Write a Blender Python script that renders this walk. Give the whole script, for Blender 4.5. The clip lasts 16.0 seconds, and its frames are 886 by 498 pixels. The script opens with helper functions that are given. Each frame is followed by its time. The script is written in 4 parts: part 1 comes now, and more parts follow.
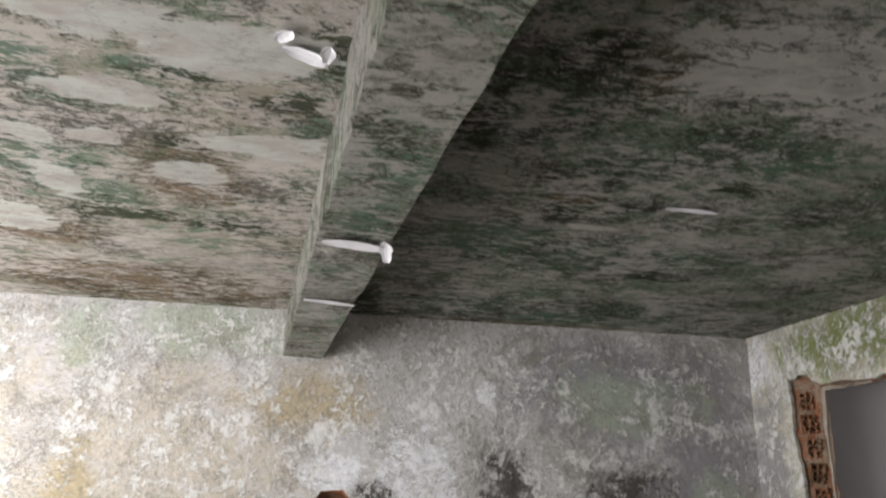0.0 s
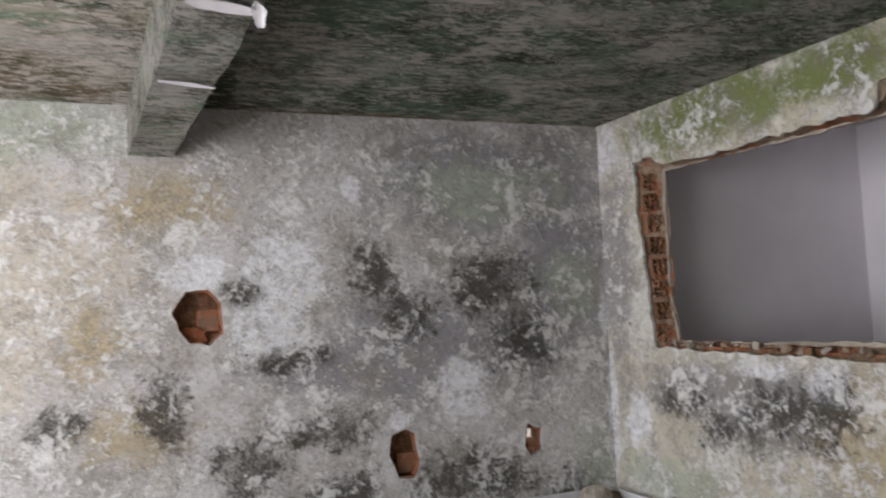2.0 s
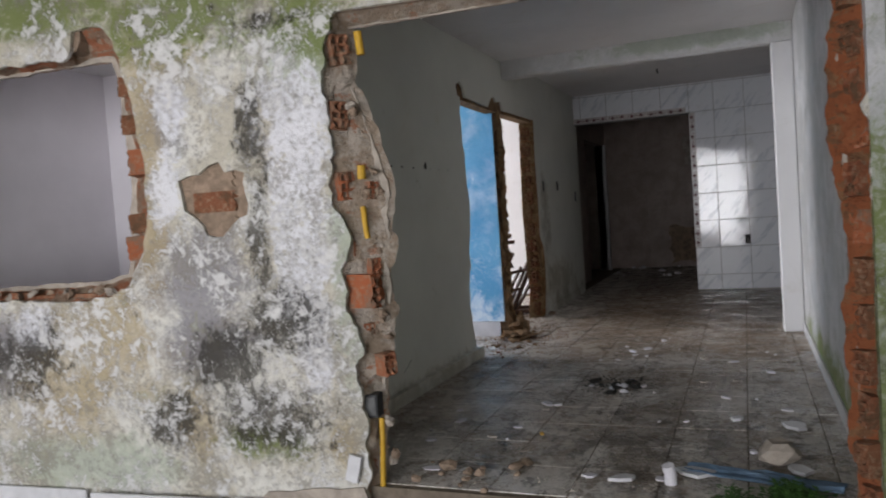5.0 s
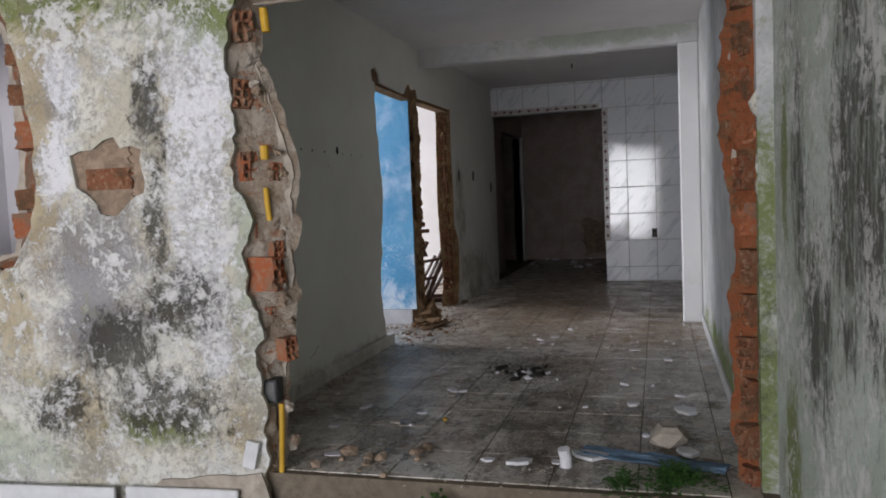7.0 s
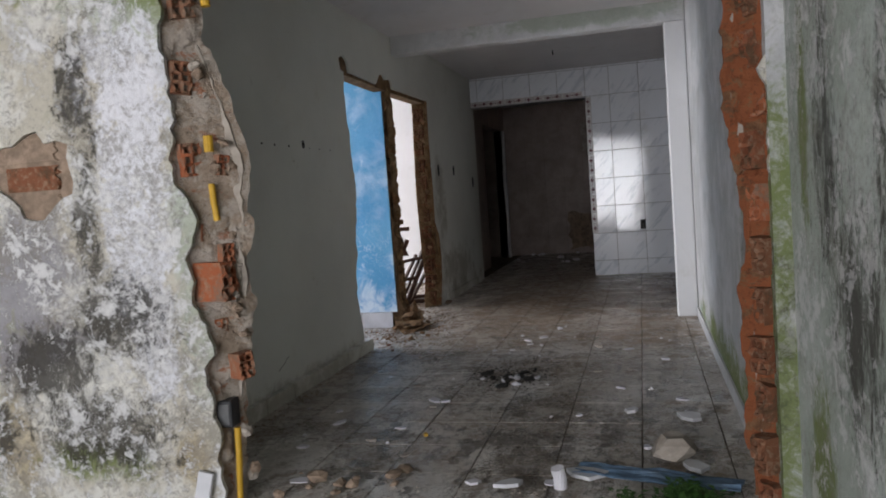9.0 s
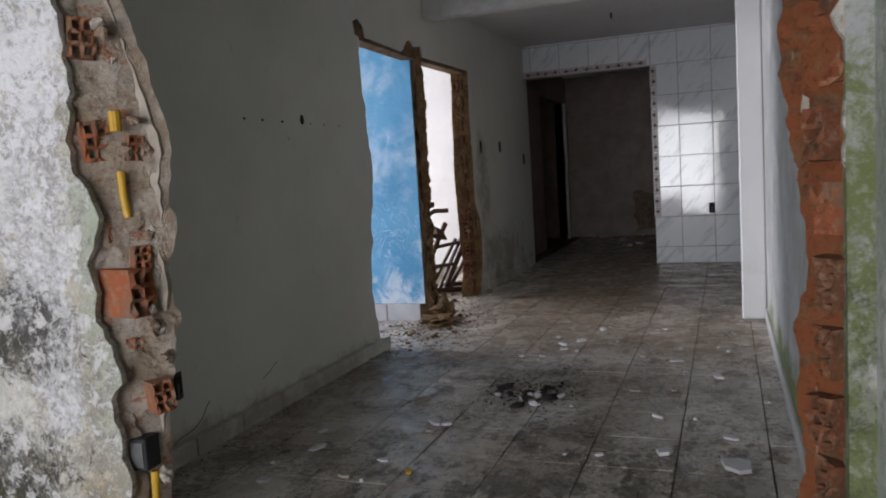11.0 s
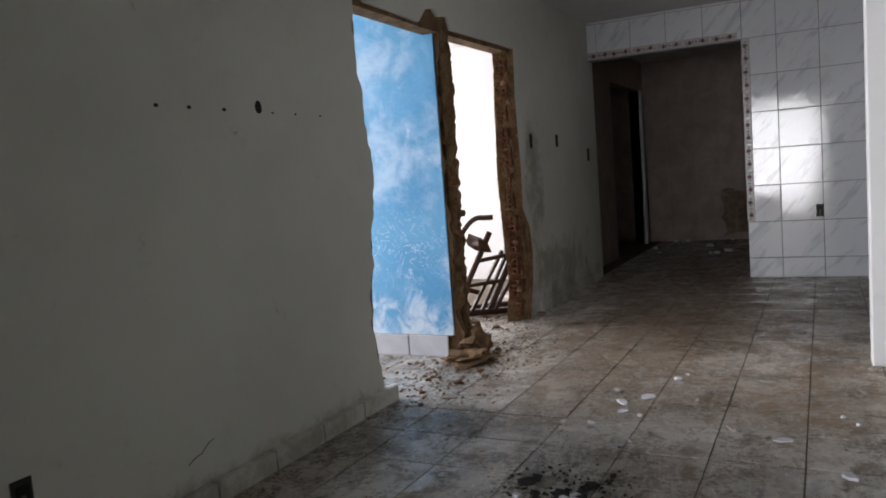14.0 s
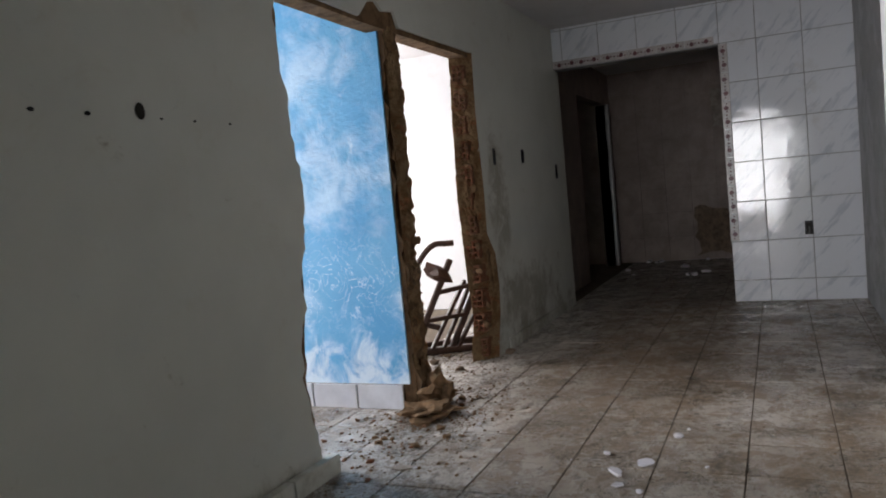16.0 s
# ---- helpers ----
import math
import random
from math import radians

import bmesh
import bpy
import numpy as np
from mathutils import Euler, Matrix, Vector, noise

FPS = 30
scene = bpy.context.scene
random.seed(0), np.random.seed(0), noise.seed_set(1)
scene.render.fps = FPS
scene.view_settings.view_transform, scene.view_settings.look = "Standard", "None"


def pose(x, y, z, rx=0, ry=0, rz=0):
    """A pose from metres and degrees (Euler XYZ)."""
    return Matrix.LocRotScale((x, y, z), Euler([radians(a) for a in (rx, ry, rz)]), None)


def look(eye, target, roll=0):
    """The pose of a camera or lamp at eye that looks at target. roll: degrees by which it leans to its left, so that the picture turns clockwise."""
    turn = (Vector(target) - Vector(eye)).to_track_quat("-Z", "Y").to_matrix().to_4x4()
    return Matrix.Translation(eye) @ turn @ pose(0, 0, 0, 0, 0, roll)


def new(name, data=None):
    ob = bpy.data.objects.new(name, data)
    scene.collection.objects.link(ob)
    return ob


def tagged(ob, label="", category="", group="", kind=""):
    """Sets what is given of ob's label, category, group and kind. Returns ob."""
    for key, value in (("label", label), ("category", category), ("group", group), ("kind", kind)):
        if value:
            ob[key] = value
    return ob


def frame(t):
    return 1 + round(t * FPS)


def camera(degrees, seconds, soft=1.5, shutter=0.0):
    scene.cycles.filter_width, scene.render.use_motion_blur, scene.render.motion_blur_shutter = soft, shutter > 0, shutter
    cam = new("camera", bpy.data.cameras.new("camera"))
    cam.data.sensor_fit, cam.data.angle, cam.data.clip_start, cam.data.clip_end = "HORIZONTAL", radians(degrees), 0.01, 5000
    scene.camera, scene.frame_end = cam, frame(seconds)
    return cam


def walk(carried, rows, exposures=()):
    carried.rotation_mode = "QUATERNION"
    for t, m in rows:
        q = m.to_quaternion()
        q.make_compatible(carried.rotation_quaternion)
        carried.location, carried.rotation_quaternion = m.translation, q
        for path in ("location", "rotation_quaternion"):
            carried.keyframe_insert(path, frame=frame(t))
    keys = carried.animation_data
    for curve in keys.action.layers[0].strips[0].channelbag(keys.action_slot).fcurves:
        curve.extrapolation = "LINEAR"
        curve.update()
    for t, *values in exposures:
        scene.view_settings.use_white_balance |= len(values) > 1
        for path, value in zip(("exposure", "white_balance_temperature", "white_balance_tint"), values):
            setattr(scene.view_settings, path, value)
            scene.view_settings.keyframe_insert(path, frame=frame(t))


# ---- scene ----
cam = camera(60.6, 16.0, soft=1.8, shutter=0.4)
PATH = [
    (0, (1.211, 0.509, 1.356), (1.477, 2.391, 1.979), 1.8),
    (0.5, (1.255, 0.539, 1.32), (1.52, 2.46, 1.806), -0.2),
    (1, (1.192, 0.566, 1.3), (1.483, 2.508, 1.677), -0.8),
    (1.5, (1.106, 0.621, 1.27), (1.605, 2.541, 1.526), -1.8),
    (2, (1.072, 0.657, 1.236), (1.769, 2.526, 1.381), -2.5),
    (2.5, (1.076, 0.66, 1.248), (1.993, 2.436, 1.323), -2.4),
    (3, (1.149, 0.613, 1.234), (2.314, 2.239, 1.244), -2.7),
    (3.5, (1.216, 0.533, 1.224), (2.614, 1.964, 1.231), -3.0),
    (4, (1.311, 0.415, 1.226), (2.87, 1.667, 1.206), -3.4),
    (4.5, (1.369, 0.292, 1.207), (3.112, 1.273, 1.154), -3.6),
    (5, (1.41, 0.21, 1.182), (3.264, 0.955, 1.091), -3.9),
    (7.5, (1.46, 0.146, 1.151), (3.379, 0.693, 1.022), -2.4),
    (8, (1.57, 0.201, 1.145), (3.487, 0.757, 1.013), -2.5),
    (8.5, (1.683, 0.246, 1.148), (3.607, 0.777, 1.016), -3.2),
    (9, (1.814, 0.196, 1.126), (3.742, 0.71, 0.991), -4.1),
    (11.5, (2.748, 0.038, 1.188), (4.566, 0.844, 0.974), -3.9),
    (12, (2.95, 0.057, 1.202), (4.723, 0.957, 0.985), -4.5),
    (12.5, (3.166, 0.124, 1.195), (4.932, 1.04, 0.992), -4.6),
    (13, (3.337, 0.161, 1.196), (5.109, 1.066, 0.997), -4.9),
    (13.5, (3.579, 0.172, 1.176), (5.355, 1.07, 0.977), -4.3),
    (14, (3.795, 0.164, 1.177), (5.571, 1.065, 0.99), -4.3),
    (14.5, (3.941, 0.258, 1.165), (5.723, 1.149, 0.992), -4.3),
    (15, (4.112, 0.38, 1.18), (5.922, 1.215, 1.02), -4.5),
    (15.5, (4.268, 0.42, 1.175), (6.086, 1.237, 1.015), -5.0),
    (16, (4.48, 0.424, 1.167), (6.301, 1.238, 1.029), -5.3),
]
walk(cam, [(t, look(eye, target, roll)) for t, eye, target, roll in PATH], exposures=[(0.0, -0.08, 6850, 13), (1.5, -0.26, 6850, 14), (2.5, -0.1, 6600, 16), (5.0, 0.06, 6600, 15), (9.0, 0.1, 6500, 15), (12.0, 0.2, 6550, 15), (13.0, 0.43, 6600, 15), (16.0, 0.4, 6650, 14)])


# ---- light ----
world = bpy.data.worlds.new("world")
scene.world = world
world.use_nodes = True
sky = world.node_tree.nodes.new("ShaderNodeTexSky")
sky.sky_type = "NISHITA"
sky.sun_disc = False
sky.sun_elevation, sky.sun_rotation = radians(45), radians(-9)
sky.air_density, sky.dust_density = 1.0, 4.0
backnode = world.node_tree.nodes["Background"]
backnode.inputs[1].default_value = 0.15
world.node_tree.links.new(sky.outputs[0], backnode.inputs[0])
sun = new("sun", bpy.data.lights.new("sun", "SUN"))
sun.data.energy, sun.data.angle, sun.data.color = 4.5, radians(3), (1.0, 0.96, 0.9)
sun.matrix_world = look((-1.5, 9, 9.2), (0, 0, 0))


def daylight_lamp(x, y, z, tx, ty, tz, w, h, power, color=(0.93, 0.97, 1.0)):
    ob = new("daylight_lamp", bpy.data.lights.new("daylight_lamp", "AREA"))
    ob.data.shape, ob.data.size, ob.data.size_y, ob.data.energy, ob.data.color = "RECTANGLE", w, h, power, color
    ob.matrix_world = look((x, y, z), (tx, ty, tz))
    return ob


# daylight lamps: at the first room's open front, and at assumed, unseen back-room windows
daylight_lamp(-2.05, 2.68, 1.2, 3, 2.5, 1.3, 4.84, 2.3, 335)
daylight_lamp(7.3, 5.9, 1.5, 7.3, 2.5, 1.0, 1.4, 1.3, 110)
daylight_lamp(10.3, 5.9, 1.5, 10.3, 2.5, 1.0, 1.8, 1.5, 135)

# ---- materials ----
def material(name):
    m = bpy.data.materials.new(name)
    m.use_nodes = True
    return m, m.node_tree.nodes, m.node_tree.links, m.node_tree.nodes["Principled BSDF"]


class Net:
    """A small writer of node nets, in world metres."""

    def __init__(self, name, rough=0.8, metal=0.0, spec=0.5):
        self.m, self.n, self.l, self.b = material(name)
        self.b.inputs["Roughness"].default_value = rough
        self.b.inputs["Metallic"].default_value = metal
        self.b.inputs["Specular IOR Level"].default_value = spec
        self.pos = self.n.new("ShaderNodeNewGeometry").outputs["Position"]

    def put(self, socket, value):
        if hasattr(value, "links"):
            self.l.new(value, socket)
        else:
            socket.default_value = value

    def scaled(self, x, y, z, ox=0, oy=0, oz=0):
        k = self.n.new("ShaderNodeMapping")
        self.l.new(self.pos, k.inputs[0])
        k.inputs[1].default_value, k.inputs[3].default_value = (ox, oy, oz), (x, y, z)
        return k.outputs[0]

    def noise(self, scale, detail=5, rough=0.6, warp=0.0, vec=None):
        k = self.n.new("ShaderNodeTexNoise")
        self.l.new(vec or self.pos, k.inputs["Vector"])
        k.inputs["Scale"].default_value, k.inputs["Detail"].default_value = scale, detail
        k.inputs["Roughness"].default_value, k.inputs["Distortion"].default_value = rough, warp
        return k.outputs[0]

    def ramp(self, fac, a, b, lo=0.0, hi=1.0):
        k = self.n.new("ShaderNodeMapRange")
        k.interpolation_type = "SMOOTHSTEP"
        self.put(k.inputs[0], fac)
        for i, v in enumerate((a, b, lo, hi)):
            k.inputs[i + 1].default_value = v
        return k.outputs[0]

    def math(self, op, a, b=0.0):
        k = self.n.new("ShaderNodeMath")
        k.operation = op
        self.put(k.inputs[0], a), self.put(k.inputs[1], b)
        return k.outputs[0]

    def mix(self, fac, a, b):
        k = self.n.new("ShaderNodeMix")
        k.data_type = "RGBA"
        self.put(k.inputs[0], fac)
        for socket, v in ((k.inputs[6], a), (k.inputs[7], b)):
            self.put(socket, v if hasattr(v, "links") else (*v, 1))
        return k.outputs[2]

    def soft(self, x, y, z, rx, ry, rz):
        """1 at a place, falling to 0 at its radii."""
        k = self.n.new("ShaderNodeMapping")
        k.vector_type = "TEXTURE"
        self.l.new(self.pos, k.inputs[0])
        k.inputs[1].default_value, k.inputs[3].default_value = (x, y, z), (rx, ry, rz)
        ln = self.n.new("ShaderNodeVectorMath")
        ln.operation = "LENGTH"
        self.l.new(k.outputs[0], ln.inputs[0])
        return self.ramp(ln.outputs["Value"], 0.0, 1.9, 1.0, 0.0)

    def swing(self, value, gain):
        """A noise about its middle, times gain."""
        return self.math("MULTIPLY", self.math("SUBTRACT", value, 0.5), gain)

    def random(self):
        return self.n.new("ShaderNodeObjectInfo").outputs["Random"]

    def bump(self, height, strength=0.3, distance=0.02):
        k = self.n.new("ShaderNodeBump")
        k.inputs["Strength"].default_value, k.inputs["Distance"].default_value = strength, distance
        self.l.new(height, k.inputs["Height"])
        self.l.new(k.outputs[0], self.b.inputs["Normal"])

    def done(self, color, rough=None):
        self.put(self.b.inputs["Base Color"], color if hasattr(color, "links") else (*color, 1))
        if rough is not None:
            self.put(self.b.inputs["Roughness"], rough)
        return self.m


def mouldy(name, base, second, mould, amount, green=(), ochre=(), stretch=(1, 1, 1), grey=(), pale=(), black=(), cream=(), teal=(), gritty=1.0, flat="y"):
    """Old plaster: mottled paint, ragged stains at given places, and black mould in speckles and drifts.
    Places are (along the wall, height, half width, half height)."""
    k = Net(name, 0.9, spec=0.25)
    v = k.scaled(*stretch)

    def place(p):
        return k.soft(p[0], 5.31, p[1], p[2], 80.0, p[3]) if flat == "y" else k.soft(4.3, 1.8 + p[0] * 0.997, p[1], 80.0, p[2], p[3])
    c = k.mix(k.ramp(k.noise(2.1, 8, 0.7, 0.6), 0.44, 0.56), base, second)
    rag = k.noise(8.5, 10, 0.82, 0.6)
    wide = k.noise(2.6, 6, 0.65, 0.4)
    rough = k.math("ADD", k.swing(rag, 2.6), k.swing(wide, 1.5))

    def stains(places, colour, strong, sharp, reach=1.0):
        nonlocal c
        near = 0.0
        for p in places:
            near = k.math("MAXIMUM", near, place(p))
        if places:
            m = k.ramp(k.math("ADD", rough, k.math("MULTIPLY", near, reach)), 0.5 - sharp, 0.5 + sharp)
            c = k.mix(k.math("MULTIPLY", m, strong), c, colour)
    stains(cream, (0.62, 0.55, 0.46), 0.75, 0.3)
    stains(grey, (0.25, 0.24, 0.27), 0.82, 0.28)
    stains(teal, (0.4, 0.46, 0.36), 0.7, 0.3)
    stains(ochre, (0.46, 0.36, 0.2), 0.7, 0.34)
    stains(green, (0.17, 0.215, 0.055), 0.9, 0.3)
    stains(pale, (0.83, 0.83, 0.87), 0.92, 0.12)
    # brown-grey grain over everything
    grain = k.math("ADD", k.math("MULTIPLY", k.noise(34, 8, 0.85, 0.5), 0.7), k.math("MULTIPLY", k.noise(3.4, 6, 0.7, 0.5), 0.45))
    c = k.mix(k.ramp(grain, 0.57, 0.63, 0, 0.65 * gritty), c, (0.26, 0.235, 0.2))
    near = 0.0
    for p in black:
        near = k.math("MAXIMUM", near, place(p))
    big = k.noise(2.0, 6, 0.7, 0.8, v)
    level = k.math("ADD", k.swing(big, 1.6), k.math("MULTIPLY", near, 0.92))
    fine = k.ramp(k.math("ADD", k.swing(k.noise(32, 9, 0.85, 0.3, v), 4.2), level), 0.56, 0.8)
    mid = k.ramp(k.math("ADD", k.swing(k.noise(10, 10, 0.85, 0.4, v), 5.0), level), 0.66, 0.86)
    veil = k.ramp(k.math("ADD", k.swing(rag, 2.2), level), 0.25, 0.95, 0, 0.45)
    spots = k.math("MAXIMUM", k.math("MAXIMUM", k.math("MULTIPLY", fine, 0.85), mid), veil)
    c = k.mix(k.math("MULTIPLY", spots, amount), c, mould)
    # bright flecks where paint still clings
    flecks = k.math("ADD", k.math("MULTIPLY", k.noise(17, 10, 0.85, 0.4), 0.75), k.math("MULTIPLY", k.noise(3.1, 5, 0.7, 0.5, k.scaled(1, 1, 1, 7, 3, 5)), 0.42))
    flake = k.ramp(flecks, 0.605, 0.63, 0, 0.88 * gritty)
    c = k.mix(flake, c, (0.8, 0.79, 0.78))
    k.bump(k.math("ADD", k.math("ADD", k.noise(40, 8, 0.8), k.math("MULTIPLY", rag, 1.2)), k.math("SUBTRACT", k.math("MULTIPLY", flake, 0.35), k.math("MULTIPLY", mid, 0.25))), 0.75, 0.016)
    return k.done(c)


MOULD = (0.055, 0.05, 0.042)
M_window_wall = mouldy("mouldy_plaster_window_wall", (0.74, 0.72, 0.66), (0.58, 0.54, 0.45), MOULD, 0.9, flat="x", stretch=(1, 1, 0.7),
    green=((2.42, 2.3, 0.8, 0.2), (1.6, 2.32, 0.6, 0.16), (0.74, 2.2, 0.45, 0.22), (0.15, 2.1, 0.2, 0.26), (0.5, 0.2, 0.2, 0.08), (-2.06, 1.2, 0.04, 0.4)),
    teal=((1.52, 0.08, 0.6, 0.14), (3.0, 0.05, 0.5, 0.14), (0.0, 1.0, 0.12, 0.6), (0.2, 1.9, 0.2, 0.2)),
    ochre=((1.02, 1.49, 0.1, 0.66), (1.35, 0.69, 0.3, 0.24), (1.6, 0.45, 0.25, 0.28), (0.86, 0.25, 0.12, 0.16), (0.1, 0.2, 0.07, 0.11), (0.85, 2.0, 0.2, 0.1)),
    grey=((0.82, 0.97, 0.3, 0.24), (0.93, 1.69, 0.12, 0.16), (0.78, 0.68, 0.28, 0.16), (2.29, 0.62, 0.76, 0.22), (3.4, 1.42, 0.18, 0.8)),
    pale=((0.86, 1.76, 0.1, 0.12), (0.25, 1.5, 0.2, 0.44), (0.24, 0.95, 0.14, 0.33), (0.93, 1.4, 0.09, 0.16), (0.21, 0.57, 0.08, 0.15), (1.77, 0.75, 0.11, 0.1), (2.23, 0.8, 0.23, 0.05), (3.5, 0.5, 0.05, 0.5), (3.22, 0.39, 0.1, 0.16), (3.44, 2.25, 0.16, 0.2)),
    black=((0.46, 1.65, 0.08, 0.28), (0.45, 1.15, 0.07, 0.34), (0.36, 0.77, 0.22, 0.18), (0.49, 0.31, 0.32, 0.16), (0.67, 0.6, 0.2, 0.16), (1.82, 0.6, 0.24, 0.2), (1.01, 0.3, 0.19, 0.14), (0.33, 2.08, 0.16, 0.05), (2.49, 0.45, 0.3, 0.16), (2.05, 0.6, 0.26, 0.16), (2.79, 0.58, 0.28, 0.15)))
M_back_wall = mouldy("mouldy_plaster_back_wall", (0.62, 0.6, 0.6), (0.5, 0.48, 0.47), MOULD, 0.9, stretch=(1, 1, 0.85),
    cream=((0.21, 1.51, 0.8, 0.55), (-0.1, 1.07, 0.5, 0.5), (-1.2, 1.3, 1.0, 1.0)),
    ochre=((1.11, 1.9, 0.36, 0.2), (0.7, 1.07, 0.15, 0.2), (-0.22, 1.39, 0.12, 0.38), (0.9, 0.6, 0.3, 0.2)),
    teal=((0.47, 2.3, 0.5, 0.17), (-0.25, 2.25, 0.17, 0.2), (3.18, 1.98, 0.46, 0.19), (3.76, 1.32, 0.2, 0.23), (3.9, 0.1, 0.15, 0.3)),
    pale=((1.79, 1.47, 0.26, 0.33), (1.65, 1.13, 0.22, 0.2), (2.2, 1.99, 0.06, 0.07), (1.28, 1.48, 0.2, 0.1), (2.9, 0.67, 0.17, 0.2), (3.99, 1.08, 0.03, 0.23), (4.02, 0.5, 0.04, 0.3), (2.52, -0.04, 0.1, 0.12), (2.47, 0.52, 0.1, 0.06), (-0.06, 0.83, 0.14, 0.18)),
    grey=((3.18, 2.05, 0.82, 0.35), (3.66, 1.67, 0.34, 0.62), (3.46, 1.14, 0.54, 0.48), (2.65, 0.95, 0.57, 0.42), (1.92, 0.85, 0.39, 0.17)),
    black=((2.33, 1.43, 0.19, 0.25), (2.59, 1.17, 0.27, 0.21), (3.1, 1.37, 0.32, 0.23), (3.32, 0.96, 0.28, 0.26), (1.78, 0.92, 0.28, 0.1), (1.51, 1.36, 0.12, 0.08), (0.5, 0.66, 0.18, 0.12), (1.08, 0.7, 0.15, 0.26), (1.95, 0.5, 0.4, 0.14), (3.03, 0.08, 0.55, 0.2), (1.52, 0.33, 0.3, 0.22), (2.04, 0.08, 0.34, 0.13), (3.61, -0.02, 0.27, 0.16)))
M_side_wall = mouldy("mouldy_plaster_side_wall", (0.52, 0.57, 0.52), (0.43, 0.48, 0.42), MOULD, 0.9, stretch=(1, 1, 0.3), black=((3.75, 0.8, 0.25, 0.35), (3.2, 1.2, 0.4, 0.5), (2.4, 0.9, 0.6, 0.6), (3.95, 1.2, 0.12, 0.4)), green=((4.15, 0.2, 0.15, 0.3), (4.25, 1.3, 0.06, 0.4)), gritty=0.7)


M_hall_south = mouldy("stained_white_hall_plaster", (0.62, 0.62, 0.63), (0.5, 0.51, 0.51), MOULD, 0.45, black=((4.9, 0.6, 0.5, 0.5),), gritty=0.25, green=((4.75, 0.6, 0.5, 0.9), (6.0, 0.05, 2.0, 0.2)))
M_hall_beam = mouldy("white_beam_paint_with_mould", (0.74, 0.74, 0.74), (0.66, 0.66, 0.66), MOULD, 0.1, gritty=0.15, flat="x", teal=((-1.25, 2.53, 0.85, 0.07),), black=((-1.5, 2.53, 0.35, 0.05),))


def ceiling_paint(name, base, second, green, dark, cracks, bare=(), algae=(), rust=(), moss=()):
    """Damp concrete soffit: algae films, flaked paint islands and rust, drawn out along the shuttering boards.
    Places are (x, y, half width, half depth)."""
    k = Net(name, 0.92, spec=0.2)
    v = k.scaled(0.7, 1.3, 1)
    c = k.mix(k.ramp(k.noise(2.2, 8, 0.7, 0.5, v), 0.44, 0.56), base, second)
    c = k.mix(k.ramp(k.noise(3.2, 9, 0.75, 0.8, k.scaled(0.8, 1.2, 1, 4, 2, 0)), 0.53 - 0.1 * green, 0.62 - 0.06 * green, 0, 0.9), c, (0.22, 0.31, 0.21))
    rag = k.math("ADD", k.swing(k.noise(9, 10, 0.8, 0.4, v), 2.4), k.swing(k.noise(2.8, 7, 0.68, 0.3, v), 2.0))
    for places, colour, sharp, strong in ((rust, (0.24, 0.14, 0.07), 0.3, 0.75), (moss, (0.12, 0.22, 0.145), 0.26, 0.8), (algae, (0.035, 0.055, 0.022), 0.14, 0.92) ):
        near = 0.0
        for p in places:
            near = k.math("MAXIMUM", near, k.soft(p[0], p[1], 2.46, p[2], p[3], 1))
        if places:
            m = k.ramp(k.math("ADD", rag, near), 0.5 - sharp, 0.5 + sharp)
            c = k.mix(k.math("MULTIPLY", m, strong), c, colour)
    c = k.mix(k.ramp(k.noise(13, 9, 0.85, 0.4, v), 0.52, 0.6, 0, 0.45), c, (0.17, 0.125, 0.075))
    c = k.mix(k.ramp(k.noise(4.0, 10, 0.82, 0.4, k.scaled(0.8, 1.25, 1, 9, 5, 0)), 0.585 - 0.05 * dark, 0.62 - 0.03 * dark, 0, 0.85), c, (0.04, 0.05, 0.028))
    speck = k.ramp(k.math("ADD", k.math("MULTIPLY", k.noise(38, 8, 0.85, 0.3), 0.7), k.math("MULTIPLY", k.noise(3, 5, 0.7), 0.4)), 0.55, 0.58, 0, 0.75)
    c = k.mix(speck, c, (0.06, 0.055, 0.035))
    scab = k.ramp(k.math("ADD", k.math("MULTIPLY", k.noise(19, 9, 0.85, 0.4, k.scaled(0.6, 1.3, 1, 3, 8, 0)), 0.75), k.math("MULTIPLY", k.noise(2.2, 5, 0.7, 0.3, k.scaled(1, 1, 1, 5, 1, 0)), 0.4)), 0.585, 0.61, 0, 0.85)
    c = k.mix(scab, c, tuple(x * 1.25 for x in base))
    near = 0.0
    for p in bare:
        near = k.math("MAXIMUM", near, k.soft(p[0], p[1], 2.46, p[2], p[3], 1))
    if bare:
        island = k.ramp(k.math("ADD", k.math("MULTIPLY", rag, 1.0), near), 0.34, 0.44)
        shade = k.mix(k.ramp(k.noise(7, 7, 0.7, 0.3, v), 0.42, 0.62), tuple(min(0.84, x * 1.45) for x in base), tuple(x * 1.1 for x in base))
        c = k.mix(k.math("MULTIPLY", island, 0.9), c, shade)
    line = k.ramp(k.math("ABSOLUTE", k.math("SUBTRACT", k.noise(6.5, 7, 0.7, 0.3, v), 0.5)), 0.0, 0.022, 1, 0)
    crack = k.math("MULTIPLY", line, k.ramp(k.noise(2.4, 4, 0.6), 0.42, 0.55, 0, 0.25 + 0.6 * cracks))
    c = k.mix(crack, c, (0.02, 0.02, 0.015))
    k.bump(k.math("ADD", k.math("ADD", k.noise(24, 9, 0.85, 0.5, v), k.math("MULTIPLY", rag, 0.5)), k.math("SUBTRACT", k.math("MULTIPLY", scab, 0.5), k.math("MULTIPLY", crack, 0.6))), 1.0, 0.045)
    return k.done(c)


